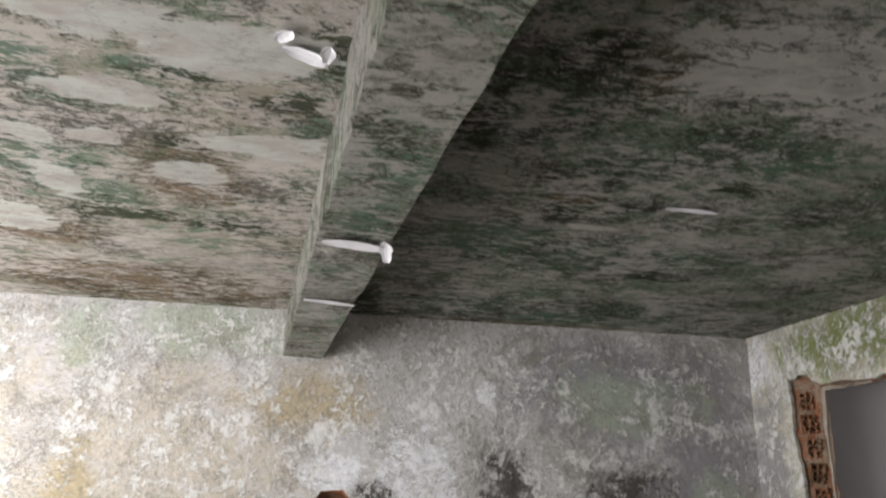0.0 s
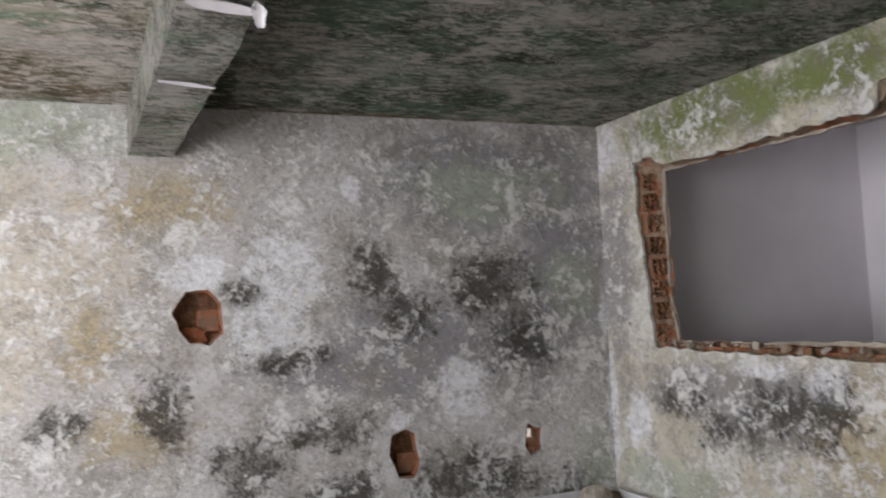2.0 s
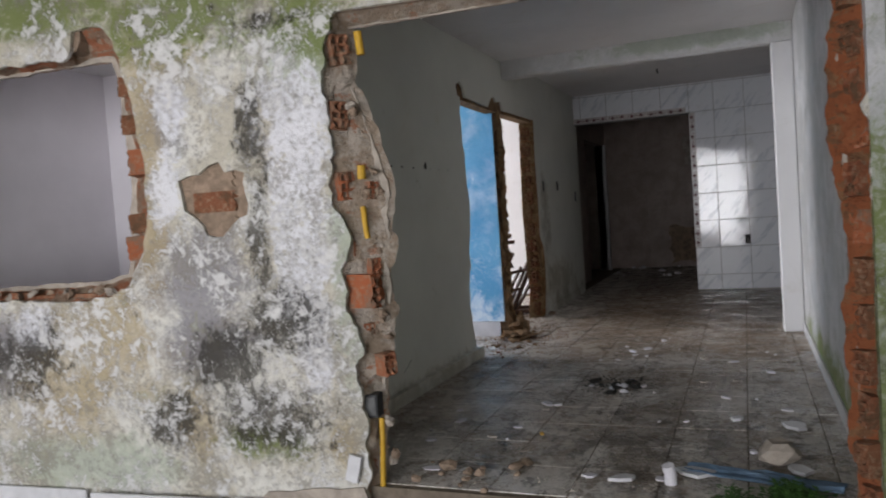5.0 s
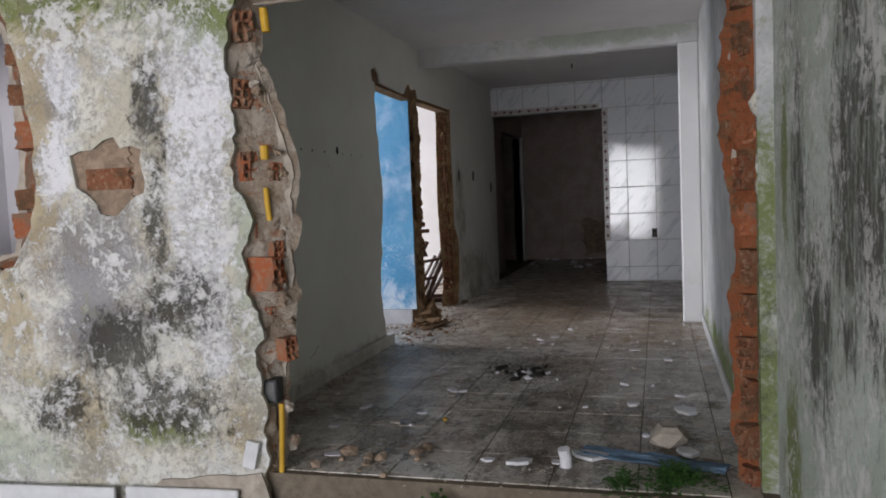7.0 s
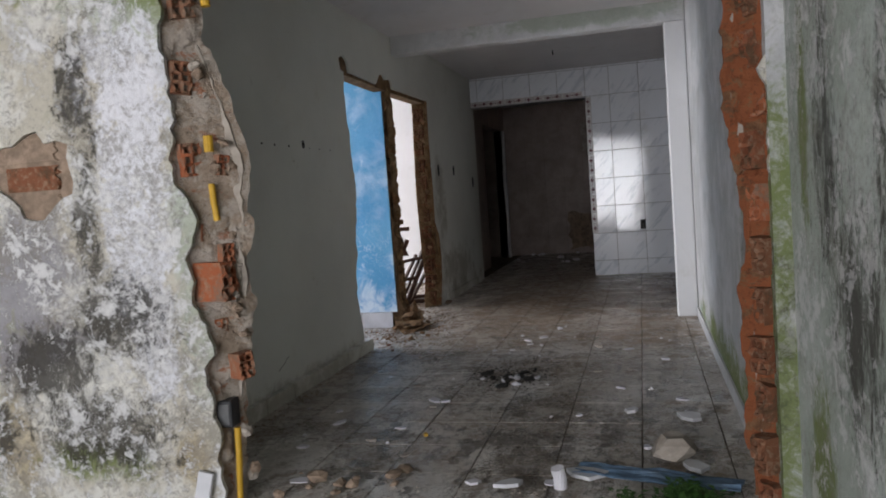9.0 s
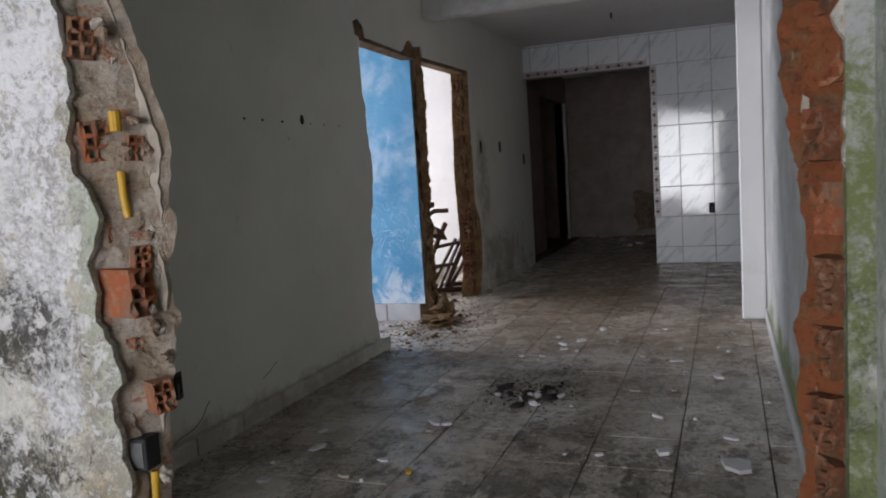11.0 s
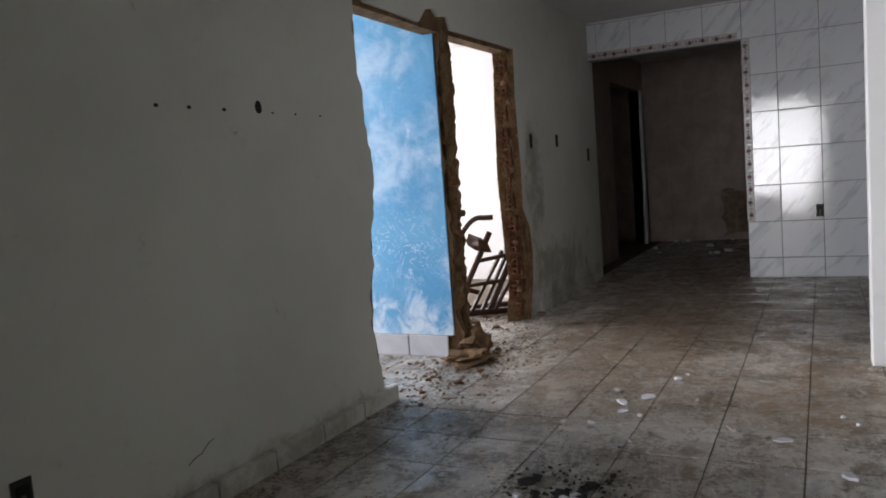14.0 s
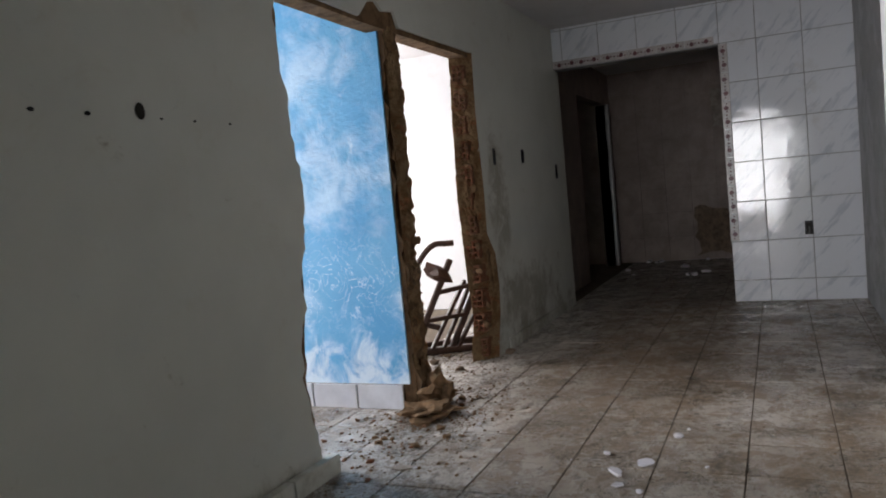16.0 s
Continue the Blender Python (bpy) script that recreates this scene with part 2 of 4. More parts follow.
M_ceil_pale = ceiling_paint("stained_ceiling_pale", (0.64, 0.59, 0.54), (0.5, 0.46, 0.36), 0.35, 0.25, 0.0,
    bare=((0.9, 2.31, 0.2, 0.13), (0.48, 2.6, 0.18, 0.08), (0.13, 3.33, 0.08, 0.13), (-0.17, 3.78, 0.12, 0.2), (0.16, 2.95, 0.07, 0.07), (0.37, 2.93, 0.08, 0.05), (0.95, 2.89, 0.17, 0.08), (0.65, 3.18, 0.12, 0.1), (0.55, 2.2, 0.2, 0.1)),
    algae=((1.13, 2.27, 0.1, 0.13), (1.03, 2.59, 0.11, 0.08), (0.73, 2.47, 0.18, 0.03), (0.79, 3.73, 0.24, 0.1), (0.26, 3.69, 0.25, 0.08), (0.64, 2.93, 0.11, 0.05)),
    rust=((0.13, 4.85, 0.9, 0.4), (0.65, 5.08, 0.3, 0.25), (0.64, 3.26, 0.19, 0.3), (-0.16, 3.99, 0.3, 0.17)),
    moss=((0.3, 2.5, 0.12, 0.22), (0.66, 2.45, 0.14, 0.05), (0.1, 3.2, 0.18, 0.27), (0.28, 3.44, 0.14, 0.15), (1.09, 2.76, 0.07, 0.12), (0.1, 2.35, 0.2, 0.1)))
M_ceil_dark = ceiling_paint("stained_ceiling_dark", (0.56, 0.53, 0.5), (0.42, 0.44, 0.37), 0.9, 0.35, 1.0,
    bare=((2.42, 2.1, 0.36, 0.17), (2.29, 3.41, 0.12, 0.04), (2.9, 2.2, 0.5, 0.2)),
    # the last of these is a plain near-black strip along the beam's east side
    algae=((1.84, 2.15, 0.15, 0.12), (1.62, 2.56, 0.07, 0.25), (2.84, 4.02, 0.19, 0.08), (2.63, 2.89, 0.12, 0.05), (2.41, 3.16, 0.17, 0.04), (2.06, 3.29, 0.14, 0.1), (1.35, 4.9, 0.12, 0.6)),
    rust=((2.39, 5.35, 1.2, 0.12), (2.08, 3.05, 0.12, 0.16), (2.04, 2.17, 0.1, 0.12)),
    moss=((1.84, 2.52, 0.12, 0.21), (2.15, 2.78, 0.17, 0.26), (1.89, 3.67, 0.3, 0.3), (2.51, 2.68, 0.36, 0.2), (2.57, 3.88, 0.53, 0.26), (2.6, 4.9, 1.0, 0.3)))
M_beam = ceiling_paint("stained_beam", (0.5, 0.48, 0.44), (0.38, 0.37, 0.31), 0.5, 0.35, 0.2, moss=((1.36, 2.3, 0.1, 0.2), (1.3, 2.75, 0.08, 0.2)))


def plain(name, color, rough=0.6, vary=0.15, bump=0.15, scale=8, spec=0.4, metal=0.0):
    k = Net(name, rough, metal, spec)
    dark = tuple(c * (1 - vary * 2) for c in color)
    c = k.mix(k.ramp(k.noise(scale, 6, 0.7, 0.3), 0.3, 0.75), color, dark)
    c = k.mix(k.ramp(k.noise(scale * 0.12, 4, 0.6), 0.4, 0.7, 0, 0.5), c, dark)
    k.bump(k.noise(scale * 5, 5, 0.7), bump, 0.004)
    return k.done(c)


def painted(name, color, dirt, low, smears=()):
    """Old wall paint with a dirty streak near the floor."""
    k = Net(name, 0.62, spec=0.35)
    c = k.mix(k.ramp(k.noise(0.9, 5, 0.6), 0.35, 0.7), color, tuple(x * 0.88 for x in color))
    c = k.mix(k.ramp(k.noise(3.5, 8, 0.75, 0.6), 0.54, 0.75, 0, low), c, dirt)
    c = k.mix(k.ramp(k.noise(45, 3, 0.6), 0.68, 0.78, 0, 0.25), c, dirt)
    for x, y, z, rx, rz in smears:
        m = k.ramp(k.math("ADD", k.swing(k.noise(4.5, 9, 0.75, 0.4), 3.0), k.soft(x, y, z, rx, 1, rz)), 0.35, 1.1, 0, 0.75)
        c = k.mix(m, c, tuple(v * 0.62 for v in dirt))
    k.bump(k.math("ADD", k.noise(3, 4, 0.6), k.math("MULTIPLY", k.noise(90, 3, 0.6), 0.3)), 0.15, 0.01)
    return k.done(c)


M_grey_paint = painted("grey_green_wall_paint", (0.64, 0.64, 0.58), (0.48, 0.43, 0.33), 0.3, ((10.2, 2.295, 0.3, 0.9, 0.3), (10.6, 2.295, 0.05, 1.2, 0.14), (5.6, 2.295, 0.03, 1.6, 0.1), (9.75, 2.295, 1.0, 0.2, 0.7)))
M_white_paint = painted("white_wall_paint", (0.74, 0.74, 0.75), (0.5, 0.48, 0.42), 0.3)
M_lilac = painted("lilac_grey_wall_paint", (0.84, 0.81, 0.85), (0.66, 0.64, 0.66), 0.15)
M_ceiling = painted("white_ceiling_paint", (0.68, 0.66, 0.66), (0.45, 0.4, 0.33), 0.4)


def blue_paint():
    """Sky-blue wall with brushed white clouds that thicken to foam near the floor."""
    k = Net("sky_blue_paint_with_white_clouds", 0.4, spec=0.45)
    c = k.mix(k.ramp(k.noise(1.6, 5, 0.6, 0.4), 0.35, 0.68), (0.09, 0.36, 0.64), (0.16, 0.46, 0.72))
    high = k.math("MAXIMUM", k.soft(8.19, 2.75, 1.3, 1, 0.5, 0.28), k.soft(8.19, 3.0, 1.85, 1, 0.35, 0.22))
    cloud = k.ramp(k.math("ADD", k.noise(3.6, 7, 0.6, 0.3), k.math("MULTIPLY", high, 0.16)), 0.5, 0.78, 0, 0.7)
    c = k.mix(cloud, c, (0.6, 0.77, 0.9))
    foam = k.ramp(k.math("ADD", k.noise(7, 7, 0.65, 0.6, k.scaled(1, 1, 0.8)), k.math("MULTIPLY", k.soft(8.19, 2.7, 0.12, 1, 3, 0.28), 0.25)), 0.58, 0.84, 0, 0.85)
    c = k.mix(foam, c, (0.78, 0.87, 0.94))
    curl = k.ramp(k.math("ABSOLUTE", k.math("SUBTRACT", k.noise(6, 3, 0.5, 2.5), 0.5)), 0.0, 0.018, 1, 0)
    c = k.mix(k.math("MULTIPLY", curl, k.math("MULTIPLY", k.soft(8.19, 2.75, 0.72, 1, 0.5, 0.2), 0.8)), c, (0.8, 0.9, 0.96))
    c = k.mix(k.ramp(k.noise(30, 5, 0.7), 0.66, 0.72, 0, 0.3), c, (0.3, 0.4, 0.5))
    k.bump(k.math("ADD", k.noise(4, 6, 0.7, 0.5), k.math("MULTIPLY", k.noise(40, 4, 0.6), 0.2)), 0.5, 0.025)
    return k.done(c)


M_blue = blue_paint()


def brick_clay(name, one, two, dirt, amount):
    k = Net(name, 0.92, spec=0.15)
    c = k.mix(k.random(), one, two)
    c = k.mix(k.ramp(k.noise(38, 6, 0.8), 0.48, 0.64, 0, 0.75), c, (0.32, 0.22, 0.15))
    c = k.mix(k.ramp(k.noise(9, 7, 0.8, 0.4), 0.56 - 0.12 * amount, 0.62, 0, 0.9), c, dirt)
    k.bump(k.math("ADD", k.noise(60, 6, 0.8), k.noise(14, 6, 0.8)), 0.8, 0.01)
    return k.done(c)


M_brick = brick_clay("red_hollow_brick_clay", (0.36, 0.105, 0.045), (0.28, 0.13, 0.075), (0.2, 0.14, 0.1), 0.75)
# dirty brick, and the darkened back of the north wall's holes
M_brick_dirty_shaded = brick_clay("dirty_and_shaded_brown_brick_clay", (0.24, 0.08, 0.04), (0.19, 0.09, 0.05), (0.1, 0.06, 0.035), 0.9)
M_mortar = plain("rough_brown_mortar", (0.36, 0.265, 0.195), 0.95, 0.3, 0.9, 14, 0.15)
M_mortar_dark = plain("damp_brown_mortar", (0.27, 0.165, 0.09), 0.95, 0.35, 0.9, 14, 0.15)
M_concrete = plain("tan_cement_render", (0.46, 0.4, 0.34), 0.95, 0.25, 0.8, 10, 0.2)


def broken_clay(name, mortar, brown, clay, share):
    """A knocked-out wall end: crumbling mortar with smears and crusts of brick."""
    k = Net(name, 0.95, spec=0.12)
    c = k.mix(k.ramp(k.noise(9, 8, 0.75, 0.3), 0.42, 0.58), mortar, brown)
    c = k.mix(k.ramp(k.noise(7, 7, 0.75, 0.4, k.scaled(1, 1, 1.7, 3, 5, 1)), 0.62 - share * 0.2, 0.66 - share * 0.2, 0, 0.85), c, clay)
    c = k.mix(k.ramp(k.noise(46, 7, 0.8), 0.54, 0.64, 0, 0.6), c, tuple(x * 0.3 for x in brown))
    k.bump(k.math("ADD", k.noise(60, 7, 0.8), k.math("MULTIPLY", k.noise(16, 7, 0.8), 2)), 1.0, 0.014)
    return k.done(c)


M_broken = broken_clay("broken_tan_mortar_and_brick", (0.55, 0.48, 0.41), (0.4, 0.31, 0.235), (0.4, 0.16, 0.085), 0.2)
M_broken_reveal = broken_clay("broken_brown_mortar_and_brick", (0.42, 0.32, 0.24), (0.3, 0.19, 0.13), (0.4, 0.14, 0.07), 0.55)
M_broken_red = broken_clay("broken_red_brick_wall_end", (0.3, 0.16, 0.085), (0.2, 0.1, 0.055), (0.36, 0.115, 0.05), 0.9)
M_broken_gold = broken_clay("broken_ochre_mortar", (0.33, 0.22, 0.12), (0.22, 0.125, 0.06), (0.3, 0.13, 0.06), 0.3)
M_dirt = plain("grey_brown_dirt_floor", (0.42, 0.38, 0.36), 0.95, 0.3, 0.8, 5, 0.2)
M_ground = plain("outdoor_ground", (0.46, 0.43, 0.39), 0.95, 0.2, 0.5, 3, 0.2)


def floor_tile():
    """Pale ceramic tile under years of brown dirt, trodden and half washed off."""
    k = Net("dirty_grey_floor_tile", 0.5, spec=0.5)
    c = k.mix(k.random(), (0.56, 0.53, 0.49), (0.63, 0.6, 0.56))
    film = k.ramp(k.noise(1.1, 8, 0.7, 0.6), 0.42, 0.6)
    c = k.mix(k.math("MULTIPLY", film, 0.6), c, (0.27, 0.215, 0.16))
    rusty = k.math("MAXIMUM", k.soft(9.6, 1.0, 0, 2.4, 1.0, 2), k.soft(8.2, 0.2, 0, 1.2, 0.4, 2))
    clump = k.ramp(k.math("ADD", k.noise(5.5, 10, 0.8, 0.15), k.math("MULTIPLY", rusty, 0.06)), 0.52, 0.6)
    c = k.mix(k.math("MULTIPLY", clump, 0.7), c, (0.15, 0.1, 0.058))
    c = k.mix(k.math("MULTIPLY", rusty, 0.5), c, (0.24, 0.15, 0.08))
    damp = k.ramp(k.math("ADD", k.noise(3.5, 9, 0.78, 0.15, k.scaled(1, 1.6, 1, 3, 1, 0)), k.math("MULTIPLY", k.soft(5.1, 0.7, 0, 0.7, 0.7, 2), 0.1)), 0.57, 0.62)
    c = k.mix(k.math("MULTIPLY", damp, 0.75), c, (0.06, 0.05, 0.04))
    c = k.mix(k.ramp(k.noise(16, 9, 0.85, 0.4), 0.57, 0.63, 0, 0.65), c, (0.6, 0.57, 0.53))
    speck = k.ramp(k.math("ADD", k.math("MULTIPLY", k.noise(44, 8, 0.85, 0.4), 0.65), k.math("MULTIPLY", k.noise(2.2, 6, 0.7, 0.5), 0.5)), 0.58, 0.63, 0, 0.7)
    c = k.mix(speck, c, (0.1, 0.075, 0.05))
    k.bump(k.math("ADD", k.noise(24, 7, 0.8), k.math("ADD", clump, speck)), 0.45, 0.005)
    return k.done(c, k.ramp(k.math("ADD", k.noise(5, 8, 0.75), k.math("MULTIPLY", clump, 0.2)), 0.36, 0.75, 0.15, 0.6))


M_tile = floor_tile()
M_grout = plain("dark_floor_grout", (0.19, 0.155, 0.12), 0.95, 0.2, 0.5, 20, 0.1)


def marble_tile():
    k = Net("white_marbled_glazed_tile", 0.06, spec=0.8)
    shift = k.n.new("ShaderNodeVectorMath")
    shift.operation = "ADD"
    k.l.new(k.pos, shift.inputs[0])
    k.l.new(k.math("MULTIPLY", k.random(), 17.0), shift.inputs[1])
    lean = k.n.new("ShaderNodeMapping")
    lean.vector_type = "TEXTURE"
    lean.inputs[2].default_value, lean.inputs[3].default_value = (radians(-48), 0, 0), (1, 0.9, 0.2)
    k.l.new(shift.outputs[0], lean.inputs[0])
    c = k.mix(k.ramp(k.noise(2.6, 6, 0.62, 0.3, lean.outputs[0]), 0.52, 0.66, 0, 0.7), (0.74, 0.76, 0.8), (0.48, 0.52, 0.58))
    c = k.mix(k.ramp(k.noise(3, 6, 0.7), 0.55, 0.75, 0, 0.4), c, (0.5, 0.48, 0.44))
    k.bump(k.math("ADD", k.noise(3.2, 3, 0.5), k.math("MULTIPLY", k.noise(14, 5, 0.6), 0.2)), 0.22, 0.014)
    return k.done(c, k.ramp(k.noise(6, 6, 0.7), 0.35, 0.75, 0.03, 0.12))


M_marble = marble_tile()
M_white_grout = plain("grey_wall_grout", (0.4, 0.4, 0.4), 0.9, 0.2, 0.3, 20, 0.2)
M_white_tile = plain("white_skirting_tile", (0.66, 0.66, 0.68), 0.3, 0.12, 0.1, 6, 0.5)
M_yellow = plain("yellow_conduit_plastic", (0.62, 0.36, 0.03), 0.5, 0.15, 0.2, 12)
M_black = plain("black_plastic", (0.02, 0.02, 0.022), 0.45, 0.1, 0.1, 12)
M_dark = plain("near_black_hole_shade_and_char", (0.02, 0.018, 0.015), 0.95, 0.1, 0.2, 12)
M_wood = plain("dark_stained_wood", (0.075, 0.035, 0.022), 0.5, 0.3, 0.3, 9)
M_dark_tile = plain("dirty_brown_wall_tile", (0.42, 0.33, 0.28), 0.45, 0.2, 0.2, 4)
M_peel = plain("peeling_white_paint", (0.7, 0.68, 0.72), 0.7, 0.1, 0.3, 15)
M_leaf = plain("green_weed_leaf", (0.05, 0.13, 0.025), 0.6, 0.3, 0.2, 20)
M_blue_cloth = plain("blue_plastic_sheet", (0.12, 0.2, 0.3), 0.5, 0.3, 0.3, 10)
M_flower = plain("flowered_border_tile", (0.6, 0.55, 0.54), 0.25, 0.2, 0.1, 30)
M_maroon = plain("maroon_flower_glaze", (0.16, 0.05, 0.06), 0.3, 0.3, 0.1, 30)
M_steel = plain("painted_steel", (0.1, 0.1, 0.1), 0.6, 0.2, 0.2, 10)


# ---- mesh helpers ----
def mesh_of(name, bm, mat):
    me = bpy.data.meshes.new(name)
    bm.normal_update()
    bm.to_mesh(me)
    bm.free()
    me.materials.append(mat)
    return me


def thing(name, bm, mat, label="", category="", kind="", m=None, group=""):
    ob = new(name, mesh_of(name, bm, mat))
    if m is not None:
        ob.matrix_world = m
    return tagged(ob, label, category, group, kind)


def part(name, bm, mat, parent, label="", m=None):
    """A mesh under a thing, in the thing's own coordinates."""
    ob = new(name, mesh_of(name, bm, mat))
    ob.parent = parent
    if m is not None:
        ob.matrix_basis = m
    return tagged(ob, label)


def part_of(name, me, parent, m):
    ob = new(name, me)
    ob.parent = parent
    ob.matrix_basis = m
    return ob


def box(bm, x0, y0, z0, x1, y1, z1, bevel=0.0):
    made = bmesh.ops.create_cube(bm, size=1, matrix=Matrix.LocRotScale(((x0 + x1) / 2, (y0 + y1) / 2, (z0 + z1) / 2), None, (x1 - x0, y1 - y0, z1 - z0)))
    if bevel:
        edges = list({e for v in made["verts"] for e in v.link_edges})
        bmesh.ops.bevel(bm, geom=edges, offset=bevel, segments=1, affect="EDGES")
    return bm


def block(x0, y0, z0, x1, y1, z1, bevel=0.0):
    return box(bmesh.new(), x0, y0, z0, x1, y1, z1, bevel)


def jag(points, amp, step=0.05, seed=0, closed=False):
    """A broken line through points, with ragged steps."""
    rnd = random.Random(seed)
    pts = list(points) + ([points[0]] if closed else [])
    out = []
    for (a, b), (c, d) in zip(pts, pts[1:]):
        n = max(1, int(math.hypot(c - a, d - b) / step))
        nx, ny = -(d - b), c - a
        ln = math.hypot(nx, ny) or 1
        drift = 0.0
        for i in range(n):
            drift = 0.55 * drift + rnd.uniform(-amp, amp)
            k = (drift * 0.2 if abs(d - b) < 0.004 and abs(c - a) > 1.2 else drift) if i else 0
            out.append((a + (c - a) * i / n + nx / ln * k, b + (d - b) * i / n + ny / ln * k))
    if not closed:
        out.append(pts[-1])
    return out


def slab(outline, holes, v0, v1, axis="x"):
    """A plate with ragged holes: outline and holes in (u, z), thick from v0 to v1 along axis."""
    bm = bmesh.new()

    def at(v, u, z):
        return (v, u, z) if axis == "x" else (u, v, z) if axis == "y" else (u, z, v)
    for loop in (outline, *holes):
        vs = [bm.verts.new(at(v0, *p)) for p in loop]
        for a, b in zip(vs, vs[1:] + vs[:1]):
            bm.edges.new((a, b))
    bmesh.ops.triangle_fill(bm, use_beauty=True, use_dissolve=False, edges=bm.edges[:])
    got = bmesh.ops.extrude_face_region(bm, geom=bm.faces[:])
    move = Vector(at(v1 - v0, 0, 0))
    for g in got["geom"]:
        if isinstance(g, bmesh.types.BMVert):
            g.co += move
    bmesh.ops.recalc_face_normals(bm, faces=bm.faces[:])
    return bm


def rect(a, b, c, d):
    return [(a, b), (c, b), (c, d), (a, d)]


def tube(bm, pts, r, sides=8):
    """A round rod along points."""
    rings = []
    for i, p in enumerate(pts):
        p = Vector(p)
        d = (Vector(pts[min(i + 1, len(pts) - 1)]) - Vector(pts[max(i - 1, 0)])).normalized()
        side = d.cross(Vector((0.31, 0.17, 0.94))).normalized()
        up = d.cross(side)
        rings.append([bm.verts.new(p + r * (math.cos(k * math.tau / sides) * side + math.sin(k * math.tau / sides) * up)) for k in range(sides)])
    for a, b in zip(rings, rings[1:]):
        for k in range(sides):
            bm.faces.new((a[k], a[(k + 1) % sides], b[(k + 1) % sides], b[k]))
    bm.faces.new(rings[0][::-1]), bm.faces.new(rings[-1])
    return bm


def lump(r, seed, flat=1.0, sub=2, rough=0.35):
    """A broken piece of rubble."""
    bm = bmesh.new()
    bmesh.ops.create_icosphere(bm, subdivisions=sub, radius=r)
    for v in bm.verts:
        k = 1 + rough * (noise.noise(v.co * (1.6 / r) + Vector((seed * 3.1, seed, 0))) + 0.6 * noise.noise(v.co * (4 / r) + Vector((seed, seed * 2.3, 5))))
        v.co *= k
        v.co.z *= flat
    return bm


def broken_edge(pairs, at, d0, d1, amp, seed, closed=False, steps=9):
    """The crumbled end of a knocked-out wall, from its front line at depth d0 to its back line at d1.
    pairs: ((u, z) in front, (u, z) behind) along the break; at(depth, u, z) gives the place."""
    ends = list(pairs) + ([pairs[0]] if closed else [])
    rows = []
    for (f0, b0), (f1, b1) in zip(ends, ends[1:]):
        n = max(1, int(math.hypot(f1[0] - f0[0], f1[1] - f0[1]) / 0.018))
        rows += [[f0[q] + (f1[q] - f0[q]) * i / n for q in (0, 1)] + [b0[q] + (b1[q] - b0[q]) * i / n for q in (0, 1)] for i in range(n)]
    if not closed:
        rows.append([*ends[-1][0], *ends[-1][1]])
    bm = bmesh.new()
    grid = []
    for fu, fz, bu, bz in rows:
        line = []
        for j in range(steps + 1):
            t = j / steps
            u, z, d = fu + (bu - fu) * t, fz + (bz - fz) * t, d0 + (d1 - d0) * t
            p = Vector((u * 9, z * 9 + seed, d * 9))
            swell = amp * min(1.0, 4 * t, 3.2 * (1.25 - t))
            blocky = noise.cell(Vector((seed, z * 6.2, d * 14))) - 0.5
            push = 1.1 * noise.noise(p * 1.3) + 0.7 * noise.noise(p * 3.1) + 0.9 * blocky
            side = noise.noise(p * 2.2 + Vector((7, 3, 1)))
            line.append(bm.verts.new(at(d + swell * 0.35 * side * (0 < j < steps), u + swell * push, z + swell * side)))
        grid.append(line)
    for a, b in zip(grid, grid[1:] + ([grid[0]] if closed else [])):
        for j in range(steps):
            bm.faces.new((a[j], a[j + 1], b[j + 1], b[j]))
    bmesh.ops.recalc_face_normals(bm, faces=bm.faces[:])
    return bm


# ---- structure: the first room ----
GROUND, CEIL = -0.13, 2.46
W1 = pose(4.31, 1.8, 0, 0, 0, 4.69)

left_front = [(0.0, 2.08), (0.05, 1.98), (0.09, 1.77), (0.06, 1.62), (0.06, 1.51), (0.08, 1.28), (0.03, 1.19), (0.01, 1.07), (0.05, 0.93), (0.05, 0.79), (0.0, 0.68), (-0.02, 0.63), (0.02, 0.51), (0.0, 0.42), (0.0, 0.13), (0.0, GROUND)]
left_back = [(0.0, 2.03), (-0.01, 1.91), (0.0, 1.77), (-0.06, 1.58), (-0.1, 1.47), (-0.14, 1.32), (-0.12, 1.2), (-0.13, 1.11), (-0.1, 1.01), (-0.12, 0.89), (-0.08, 0.67), (-0.09, 0.58), (-0.07, 0.48), (-0.05, 0.33), (-0.02, 0.21), (-0.01, GROUND)]
right_front = [(-2.085, GROUND), (-2.08, 0.39), (-2.075, 0.59), (-2.065, 0.8), (-2.05, 1.0), (-2.02, 1.2), (-1.99, 1.47), (-2.03, 1.53), (-2.04, 1.78), (-2.06, 2.06)]
right_back = [(-1.96, GROUND), (-1.95, 0.35), (-1.94, 0.57), (-1.94, 0.78), (-1.95, 0.99), (-1.93, 1.21), (-1.9, 1.42), (-1.91, 1.66), (-1.94, 1.83), (-1.94, 2.04)]
U0, U1 = -2.115, 3.52


def opening_wall(left, right, amp, seed):
    top = jag([right[-1], (-1.0, right[-1][1] + 0.01), left[0]], amp * 0.3, 0.15, seed + 5)
    notch = jag(right, amp, 0.028, seed)[:-1] + top[:-1] + jag(left, amp, 0.028, seed + 9)
    return [(U0, GROUND)] + notch + [(U1, GROUND), (U1, CEIL), (U0, CEIL)]


